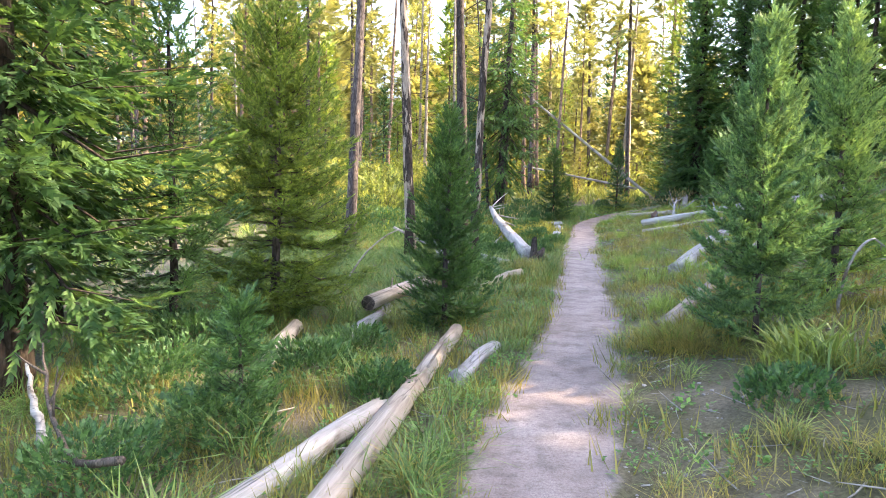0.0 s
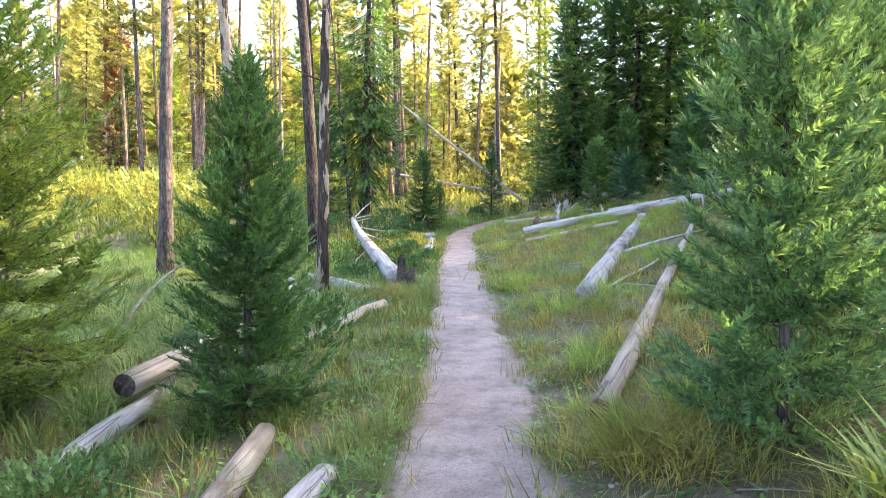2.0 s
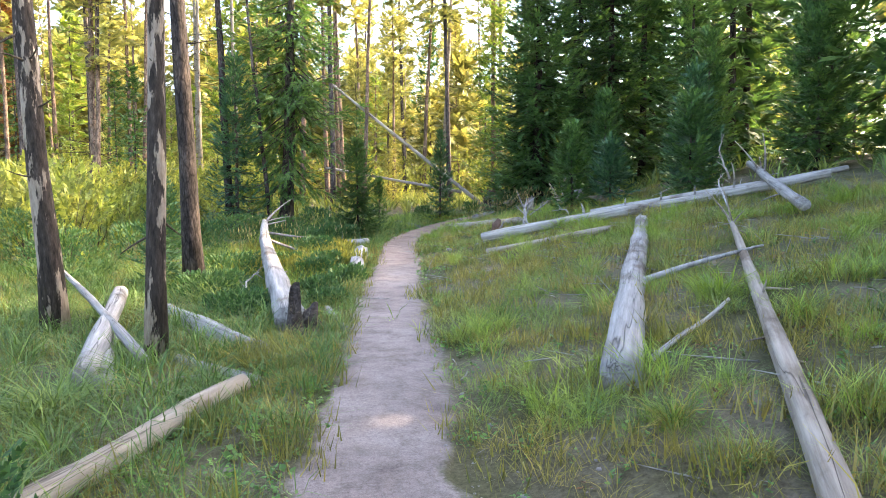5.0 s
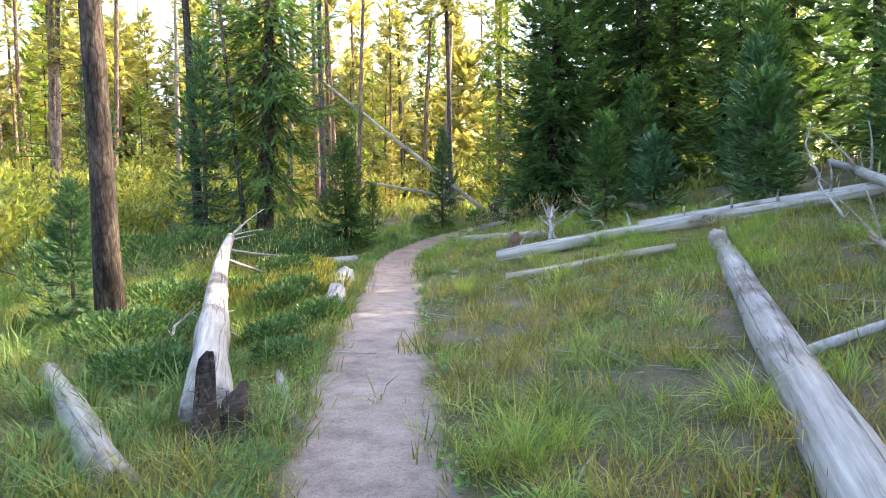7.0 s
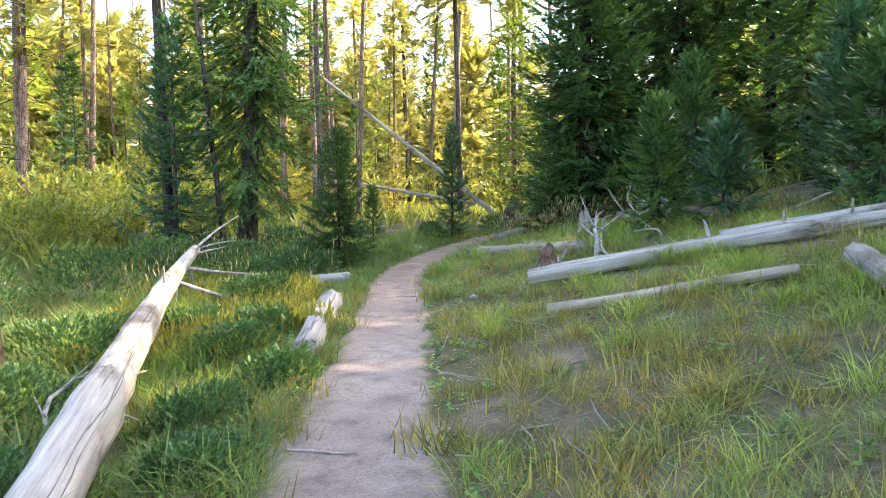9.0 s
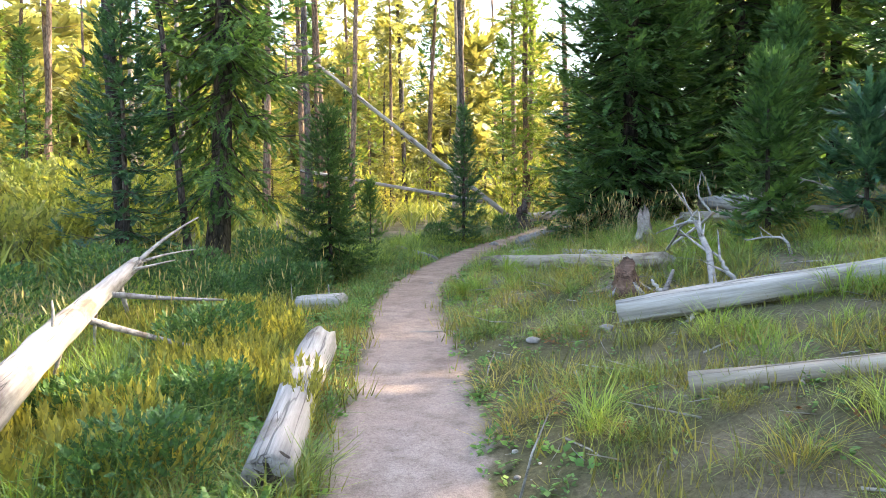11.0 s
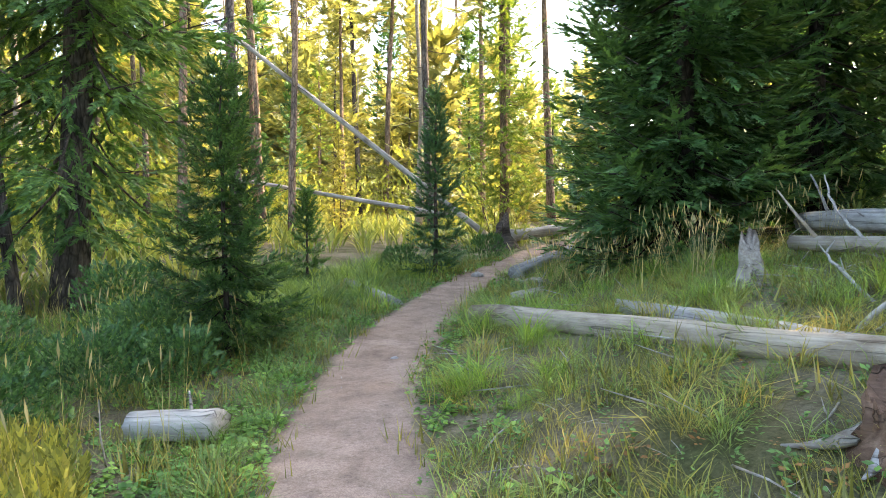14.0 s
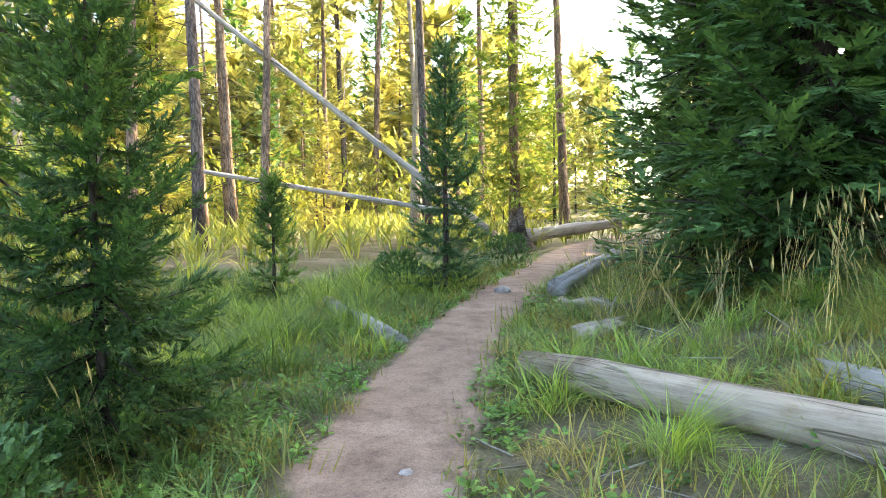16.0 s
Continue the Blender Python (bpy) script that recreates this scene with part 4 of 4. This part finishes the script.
x, y = scatter(50000, -4.0, 10.0, 0.5, 31, lambda x, y, d: off(d, 0.30) * np.where(y > 22.5, 0.55, 1) * np.where((d > 0.4) & (d < 2.0) & (y < 9), 0.35, 0.95) * (0.06 + 0.94 * (patchy(x, y, 2.1, 3) > np.where(d > 0, 0.46, 0.33))) * np.where((d > 0) & (d < 0.9) & (y > 16.8) & (y < 20.6), 0.2, 1))
plant("turf", turf_template(8, 4), x, y, rng.uniform(0.08, 0.21, len(x)) * (0.45 + 1.05 * patchy(x, y, 3.3, 21)), TURF, "short fine turf covering the slope", "grass")
x, y = scatter(520, 2.0, 9.0, 6.0, 28, lambda x, y, d: (d > 0.55) * (patchy(x, y, 0.8, 17) > 0.36) * np.where((d < 2.0) & (y > 15.5) & (y < 21.5), 0.12, 0.9))
x, y, size = clumps(x, y, 20, 0.07)
plant("tall_grass", blade_template(8, 31, 0.0085, 1.1, 0.55), x, y, size * rng.uniform(0.2, 0.36, len(x)), FRESH, "fresh bright green tufts of fine grass on the slope", "grass")
x, y = scatter(900, 0.5, 8.0, 17.5, 31, lambda x, y, d: (d < -0.7) * (d > -4.5) * ((y > 26) | (x < 2.2)) * 0.8)
x, y, size = clumps(x, y, 9, 0.12)
plant("tall_grass", blade_template(7, 32, 0.010, 0.8, 0.32), x, y, size * rng.uniform(0.3, 0.5, len(x)), FRESH, "tall fresh green grass between young firs", "grass")
straw = lambda x, y, d: off(d, 0.48) * np.where(d > 0, 0.3 + 0.7 * (patchy(x, y, 0.9, 4) > 0.5), 0.8 * (patchy(x, y, 0.6, 5) > 0.62))
x, y = scatter(2300, -4.5, 10.5, 1, 31, straw)
x, y, size = clumps(x, y, 7, 0.05)
plant("dry_grass", blade_template(8, 2, 0.0105, 1.3, 0.65), x, y, size * rng.uniform(0.13, 0.27, len(x)), STRAW, "yellowing dry sedge and grass in clumps", "grass")
x, y = scatter(4600, -22, 14, 24, 62, lambda x, y, d: ((d < -5.5) | (y > 34)) * 0.9)
plant("meadow_grass", blade_template(7, 3, 0.035, 0.7, 0.3), x, y, rng.uniform(0.5, 1.0, len(x)), WILLOW, "tall sunlit meadow grass", "grass")


x, y = scatter(5200, -18, 16, -9, 26, lambda x, y, d: ((x < -5) | (y < 0.8) | (x > 10.5)) * (np.abs(d) > 0.5) * (0.3 + 0.7 * (patchy(x, y, 0.7, 6) > 0.4)))
plant("rough_grass", blade_template(7, 14, 0.035, 0.8, 0.45), x, y, rng.uniform(0.25, 0.6, len(x)), GRASS, "rough green grass under the trees", "grass")


def herb_template(leaves, seed):
    r = np.random.default_rng(seed)
    V, T = [], []
    for i in range(leaves):
        a, h, ln = r.uniform(0, 6.28), r.uniform(0.15, 1.0), r.uniform(0.25, 0.45)
        o = np.array([math.cos(a) * 0.12, math.sin(a) * 0.12, h * 0.7])
        out = np.array([math.cos(a), math.sin(a), r.uniform(-0.2, 0.5)])
        w = np.array([-math.sin(a), math.cos(a), r.uniform(-0.3, 0.3)]) * ln * 0.3
        k = 4 * i
        V += [o, o + out * ln * 0.5 + w, o + out * ln, o + out * ln * 0.5 - w]
        T += [(k, k + 1, k + 2), (k, k + 2, k + 3)]
    return np.array(V)[:, [2, 0, 1]], np.array(T)


x, y = scatter(27000, -5, 11, 0.5, 31, lambda x, y, d: off(d, 0.34) * (0.15 + 0.75 * (patchy(x, y, 1.2, 7) > np.where(y > 21, 0.3, 0.47))) * np.clip(1.7 - np.abs(d) / 3.5, 0.15, 1))
plant("herbs", herb_template(9, 1), x, y, rng.uniform(0.05, 0.13, len(x)), HERB, "low leafy green plants at the trail's edges", "plants")
x, y = scatter(90000, -1.5, 9.5, 0.5, 31, lambda x, y, d: off(d, 0.36) * np.where(d < 0, np.clip(1.9 - np.abs(d), 0, 1), np.clip(1.2 - np.abs(d), 0, 1)) * (0.25 + 0.75 * (patchy(x, y, 2.2, 13) > 0.4)) * np.where(y < 18, 0.35, 1) * np.where((d > 0) & (y < 22), 0.35, 1))
plant("clover", herb_template(7, 5), x, y, rng.uniform(0.08, 0.16, len(x)), CLOVER, "low bright green leafy cover along the trail", "plants")
x, y = scatter(2600, 2.5, 9, 6, 24, lambda x, y, d: (d > 0.9) * (patchy(x, y, 1.5, 9) > 0.64))
plant("red_leaves", herb_template(7, 2), x, y, rng.uniform(0.05, 0.13, len(x)), RUST, "patches of rust-red low leaves", "plants")

# sunlit thicket of shrubs in the meadow
O, D, U, S = [], [], [], []
stems_soup = Soup()
for i in range(150):
    if i < 80:
        bx, by = rng.uniform(-14, 2.2), rng.uniform(19.5, 38)
        if bx > -0.6 and by < 30:
            bx -= 4
        hgt, wid = rng.uniform(0.9, 1.9), rng.uniform(0.5, 1.0)
    else:
        bx, by = rng.uniform(-20, 14), rng.uniform(35, 56)
        hgt, wid = rng.uniform(1.2, 3.0), rng.uniform(0.8, 1.7)
    n = 120
    a, q = rng.uniform(0, 6.28, n), rng.random(n) ** 0.6
    rr = wid * np.sqrt(rng.random(n)) * (0.35 + 0.75 * q)
    P = np.c_[bx + rr * np.cos(a), by + rr * np.sin(a), gz(bx, by) + hgt * q]
    O.append(P), D.append(np.c_[np.cos(a) * 0.6, np.sin(a) * 0.6, np.ones(n)] + rng.normal(0, 0.35, (n, 3))), U.append(rng.normal(0, 1, (n, 3))), S.append(rng.uniform(0.22, 0.4, n))
    for k in range(5):
        b = rng.uniform(0, 6.28)
        q5 = np.linspace(0, 1, 4)
        stems_soup.add(*tube(np.c_[bx + math.cos(b) * wid * 0.7 * q5, by + math.sin(b) * wid * 0.7 * q5, gz(bx, by) + hgt * 0.85 * q5], 0.012 * (1.1 - q5), 3))
V, T = spread(spray_template(8, 0.12, 0.34, 8, True), np.vstack(O), np.vstack(D), np.vstack(U), np.concatenate(S))
tagged(mesh_object("willow_thicket", fast_mesh("willow_thicket", V, T), WILLOW), "sunlit yellow-green shrubs filling the meadow", "shrubs", "", "stuff")
tagged(mesh_object("shrub_stems", stems_soup.mesh("shrub_stems"), TWIG), "thin brown shrub stems in the meadow", "shrubs", "", "stuff")


# dense low shrubs
O, D, U, S = [], [], [], []
for bx, by, wid, hgt in [(-1.5, 4.2, 0.5, 0.4), (-2.2, 5.0, 0.7, 0.5), (-1.2, 5.7, 0.5, 0.35), (-0.9, 6.6, 0.45, 0.3), (-2.4, 6.3, 0.6, 0.5), (-1.9, 3.4, 0.5, 0.4), (-0.5, 5.2, 0.3, 0.25), (3.0, 24.2, 0.6, 0.5), (2.5, 23.3, 0.6, 0.5), (3.3, 25.0, 0.5, 0.6), (3.6, 24.4, 0.4, 0.4), (2.1, 24.6, 0.7, 0.7), (1.2, 15.5, 0.55, 0.32), (0.8, 17.0, 0.7, 0.4), (2.3, 15.7, 0.32, 0.2), (2.25, 16.5, 0.35, 0.25), (1.0, 18.6, 0.7, 0.5), (2.35, 18.3, 0.5, 0.32), (2.6, 19.3, 0.45, 0.3), (1.9, 19.4, 0.5, 0.34), (2.75, 17.2, 0.35, 0.3), (2.5, 21.0, 0.6, 0.45), (0.45, 9.3, 0.4, 0.6), (3.3, 4.3, 0.5, 0.3), (2.2, 4.2, 0.35, 0.2), (-0.6, 20.5, 0.8, 0.9), (-1.6, 19.2, 0.8, 0.9), (-2.6, 21.0, 0.9, 1.1), (1.0, 24.4, 0.8, 0.8), (0.2, 22.6, 0.8, 0.8), (3.0, 26.4, 0.6, 0.8), (6.8, 29.6, 0.4, 0.5), (8.9, 30.9, 0.4, 0.5)]:
    n = int(1300 * wid)
    a, q = rng.uniform(0, 6.28, n), rng.random(n) ** 0.55
    rr = wid * np.sqrt(rng.random(n)) * np.sqrt(1.05 - 0.7 * q)
    px, py = bx + rr * np.cos(a), by + rr * np.sin(a)
    O.append(np.c_[px, py, ground_z(px, py) + hgt * q]), D.append(np.c_[np.cos(a) * 0.6, np.sin(a) * 0.6, np.ones(n)] + rng.normal(0, 0.4, (n, 3))), U.append(rng.normal(0, 1, (n, 3))), S.append(rng.uniform(0.045, 0.10, n))
V, T = spread(spray_template(7, 0.13, 0.4, 18, True), np.vstack(O), np.vstack(D), np.vstack(U), np.concatenate(S))
tagged(mesh_object("low_shrubs", fast_mesh("low_shrubs", V, T), SHRUB), "low dense dark green shrubs with small leaves", "shrubs", "", "stuff")


x, y = scatter(4200, 0.9, 3.3, 18.2, 23.0, lambda x, y, d: (d < -0.55) * (patchy(x, y, 1.4, 11) > 0.42))
plant("golden_herbs", spray_template(22, 0.030, 0.22, 22, True), x, y, rng.uniform(0.2, 0.42, len(x)), GOLD, "golden yellow flowering herbs in the grass", "plants")


def stalk_template(seed):
    """A grass stalk with a seed head."""
    r = np.random.default_rng(seed)
    V, T = [], []
    for i in range(3):
        o = np.array([r.normal(0, 0.06), r.normal(0, 0.06), 0])
        tip = o + np.array([r.normal(0, 0.12), r.normal(0, 0.12), r.uniform(0.75, 1.0)])
        w, k = np.array([0.003, 0.003, 0]), 8 * i
        h0, h1 = o + (tip - o) * 0.86, o + (tip - o) * 1.04
        V += [o - w, o + w, tip, h0, (h0 + h1) / 2 + (0.009, 0, 0), h1, (h0 + h1) / 2 - (0.009, 0, 0), (h0 + h1) / 2 + (0, 0.009, 0)]
        T += [(k, k + 1, k + 2), (k + 3, k + 4, k + 5), (k + 3, k + 5, k + 6), (k + 3, k + 7, k + 5)]
    return np.array(V)[:, [2, 0, 1]], np.array(T)


x, y = scatter(330, 7.4, 9.6, 23.6, 27.0, lambda x, y, d: (d > 1.4) * 0.5)
x2, y2 = scatter(220, 1.0, 4.2, 21.0, 27.5, lambda x, y, d: (d < -0.9) * 0.4)
x, y = np.r_[x, x2], np.r_[y, y2]
plant("seed_grass", stalk_template(1), x, y, rng.uniform(0.55, 0.95, len(x)), SEED, "tall straw-coloured grass stalks with seed heads", "grass", 0.24)
x, y = np.r_[rng.normal(2.22, 0.15, 170), rng.normal(1.55, 0.25, 60), rng.normal(3.2, 0.3, 60), rng.normal(7.0, 0.1, 50)], np.r_[rng.normal(6.25, 0.22, 170), rng.normal(13.0, 0.4, 60), rng.normal(8.2, 0.5, 60), rng.uniform(21.4, 23.7, 50)]
plant("yellow_sedge", blade_template(10, 12, 0.011, 1.0, 0.5), x, y, rng.uniform(0.22, 0.38, len(x)), STRAW, "golden yellow sedge clumps beside a log", "grass")
x, y = np.r_[rng.normal(2.75, 0.16, 40), rng.normal(3.9, 0.4, 40)], np.r_[rng.normal(4.9, 0.16, 40), rng.normal(13.6, 0.5, 40)]
plant("broad_grass", blade_template(8, 13, 0.022, 1.1, 0.5), x, y, np.where(y > 9, 0.55, 1) * rng.uniform(0.28, 0.48, len(x)), GRASS, "tufts of broad bright green grass", "grass")


# ---- dead branches ----
def dead_branch(points, r, seed, label, twigs=3, material=DEADWOOD):
    """A curved dry branch through a few points, with side twigs."""
    g = np.random.default_rng(seed)
    P = np.array(points, float)
    u = np.linspace(0, 1, len(P))
    q = np.linspace(0, 1, 14)
    C = np.c_[[np.interp(q, u, P[:, k]) for k in range(3)]].T
    for _ in range(3):
        C[1:-1] = (C[:-2] + 2 * C[1:-1] + C[2:]) / 4
    C += g.normal(0, r * 0.35, C.shape)
    root = new("dead_branch")
    o = C[0].copy()
    mesh_object("stem", fast_mesh("stem", *tube(C - o, r * (1.1 - 0.75 * q), 7, 0.08, g)), material, root, True)
    for i in range(twigs):
        k = int(g.integers(3, 13))
        d = C[k] - C[k - 1]
        d = d / np.linalg.norm(d) + g.normal(0, 0.8, 3) + np.array([0, 0, 0.3])
        ln = g.uniform(4, 14) * r
        w = np.linspace(0, 1, 5)
        pts = C[k] - o + d / np.linalg.norm(d) * (w * ln)[:, None] + g.normal(0, 0.06, 3) * (w ** 2)[:, None] * ln
        mesh_object("twig", fast_mesh("twig", *tube(pts, r * 0.45 * (1.1 - 0.8 * w), 5, 0.08, g)), material, root, True)
    root.matrix_basis = Matrix.Translation(o)
    return tagged(root, label, "branch", "dead branches")


x, y = scatter(6000, -3.5, 9, 1.5, 27, lambda x, y, d: np.where(d > 0, 0.75, 0.25) * (np.abs(d) > 0.45))
V, T = spread(tube(np.array([[0, 0, 0], [0.5, 0.04, 0.01], [1, 0, 0]]), np.array([0.018, 0.015, 0.006]), 3), np.c_[x, y, ground_z(x, y) + 0.015], np.c_[rng.normal(0, 1, (len(x), 2)), rng.normal(0.05, 0.12, len(x))], np.tile([0, 0, 1.0], (len(x), 1)), 0.06 + 0.4 * rng.random(len(x)) ** 3)
tagged(mesh_object("twig_litter", fast_mesh("twig_litter", V, T), DEADWOOD), "broken grey twigs strewn over the forest floor", "twigs", "", "stuff")

CURVED = "curved grey dead branch without bark"
dead_branch([(-1.55, 9.8, -0.05), (-1.35, 10.0, 0.45), (-1.0, 10.2, 0.85), (-0.6, 10.4, 1.02), (-0.3, 10.5, 0.95), (-0.2, 10.5, 0.7)], 0.016, 1, "arching " + CURVED)
dead_branch([(3.75, 6.3, 0.45), (3.7, 6.2, 0.9), (3.85, 6.15, 1.25), (4.1, 6.2, 1.2), (4.25, 6.3, 0.8)], 0.017, 2, "arching " + CURVED)
dead_branch([(-1.6, 3.1, 0.25), (-1.95, 3.3, 0.12), (-2.3, 3.7, 0.25), (-2.6, 4.2, 0.55)], 0.022, 3, "dark crooked dead branch in the undergrowth", 5, TWIG)
dead_branch([(-2.5, 4.0, -0.1), (-2.85, 4.4, 0.35)], 0.035, 4, "pale broken stick beside a dark fir", 0)
dead_branch([(6.46, 19.4, 0.74), (6.6, 19.7, 1.14), (6.74, 20.0, 1.36), (7.03, 20.5, 1.42), (7.21, 21.0, 1.36), (7.29, 21.4, 1.0)], 0.032, 5, "arching weathered branch standing on a grey log", 9)
dead_branch([(6.62, 19.2, 0.80), (6.5, 19.35, 1.02), (6.58, 19.6, 1.16)], 0.024, 8, "short forked grey branch on a log", 2)
dead_branch([(6.24, 19.6, 0.72), (6.14, 19.85, 0.92)], 0.03, 12, "short broken branch stub leaning off a log", 0)
dead_branch([(6.14, 19.25, 0.76), (5.97, 19.1, 0.62), (5.79, 19.0, 0.5)], 0.02, 18, "bleached dry branch hanging below a log", 4)
dead_branch([(7.72, 20.0, 1.02), (7.7, 20.1, 1.25), (7.5, 20.4, 1.2)], 0.016, 19, CURVED, 4)
dead_branch([(7.3, 21.6, 0.95), (7.9, 21.4, 1.45), (8.3, 21.8, 1.5), (8.6, 22.0, 1.35)], 0.016, 6, CURVED, 6)
dead_branch([(7.9, 21.9, 1.05), (8.1, 22.5, 1.35), (8.5, 22.8, 1.4)], 0.015, 7, CURVED, 5)
dead_branch([(9.0, 22.8, 1.3), (8.95, 23.2, 1.7), (9.3, 23.6, 2.0)], 0.018, 9, "pale upright dead branch", 3)
dead_branch([(8.2, 15.6, 1.35), (8.6, 16.4, 1.75), (9.2, 17.0, 1.9)], 0.014, 10, CURVED, 7)
dead_branch([(9.6, 17.4, 1.8), (9.5, 17.6, 2.3), (9.6, 17.6, 2.6)], 0.02, 11, "thin upright dead branch", 3)
dead_branch([(1.35, 16.6, 0.05), (1.25, 16.9, 0.3), (1.45, 17.2, 0.42)], 0.02, 13, CURVED, 3)
dead_branch([(4.6, 24.0, 0.42), (4.95, 24.6, 0.45), (4.75, 23.6, 0.42)], 0.008, 14, "thin dry twig at the edge of the trail", 1)
dead_branch([(2.75, 15.95, 0.15), (3.15, 15.75, 0.16)], 0.008, 15, "thin dry twig lying on the trail", 3)
dead_branch([(9.7, 20.9, 1.55), (9.3, 21.3, 1.75), (8.9, 21.6, 1.95)], 0.014, 16, CURVED, 6)
dead_branch([(9.4, 19.6, 1.5), (9.9, 19.3, 1.75), (10.4, 19.4, 1.8)], 0.016, 17, CURVED, 8)


g = np.random.default_rng(77)
for i in range(9):
    x, y = -2.15 + g.normal(0, 0.16), 3.75 + g.normal(0, 0.14)
    q = np.linspace(0, 1, 5)
    V, T = tube(np.c_[(q - 0.5) * g.uniform(0.14, 0.3), 0.01 * np.sin(q * 5 + i), 0.012 * np.sin(q * 3.1)], 0.03 * (0.6 + np.sin(q * 3.0)), 7, 0.25, g, 0.03)
    chip = mesh_object("wood_chip", fast_mesh("wood_chip", V * (1, 1, 0.5), T), ROTTEN)
    chip.matrix_basis = pose(x, y, gz(x, y) + 0.02, g.normal(0, 12), g.normal(0, 10), g.uniform(0, 360))
    tagged(chip, "reddish rotten wood chip on the forest floor", "wood chip", "rotten wood chips")

# ---- stones ----
def pebble(seed, flat=0.6):
    bm = bmesh.new()
    bmesh.ops.create_icosphere(bm, subdivisions=1, radius=1)
    r = random.Random(seed)
    for v in bm.verts:
        v.co *= r.uniform(0.75, 1.1)
        v.co.z *= flat
    V = np.array([v.co[:] for v in bm.verts])
    T = np.array([[v.index for v in f.verts] for f in bm.faces])
    bm.free()
    return V, T


x, y = scatter(30000, -1, 9, 1.0, 31, lambda x, y, d: np.exp(-((np.abs(d) - 0.38) / 0.15) ** 2) + 0.08 * (np.abs(d) < 0.3) + 0.5 * ((d > 0.4) & (d < 1.2) & (y < 10)) + 0.4 * ((d > 0.3) & (d < 0.8) & (y > 16.5) & (y < 21)))
V, T = spread(pebble(1), np.c_[x, y, ground_z(x, y) + 0.004], rng.normal(0, 1, (len(x), 3)) * (1, 1, 0.1), np.tile([0, 0, 1.0], (len(x), 1)), 0.004 + 0.02 * rng.random(len(x)) ** 3)
tagged(mesh_object("gravel", fast_mesh("gravel", V, T), STONE), "loose gravel along the edges of the trail", "gravel", "", "stuff")
for i, (x, y, s) in enumerate([(7.85, 28.75, 0.12), (5.05, 19.8, 0.07), (5.6, 19.6, 0.08), (5.35, 24.35, 0.05), (5.0, 18.9, 0.06), (1.0, 3.3, 0.04)]):
    V, T = pebble(20 + i, 0.5)
    st = mesh_object("stone", fast_mesh("stone", V * s, T), STONE, None, True)
    st.matrix_basis = pose(x, y, gz(x, y) + s * 0.25, 0, 0, 40 * i)
    tagged(st, "small grey stone at the trail's edge", "stone", "stones")
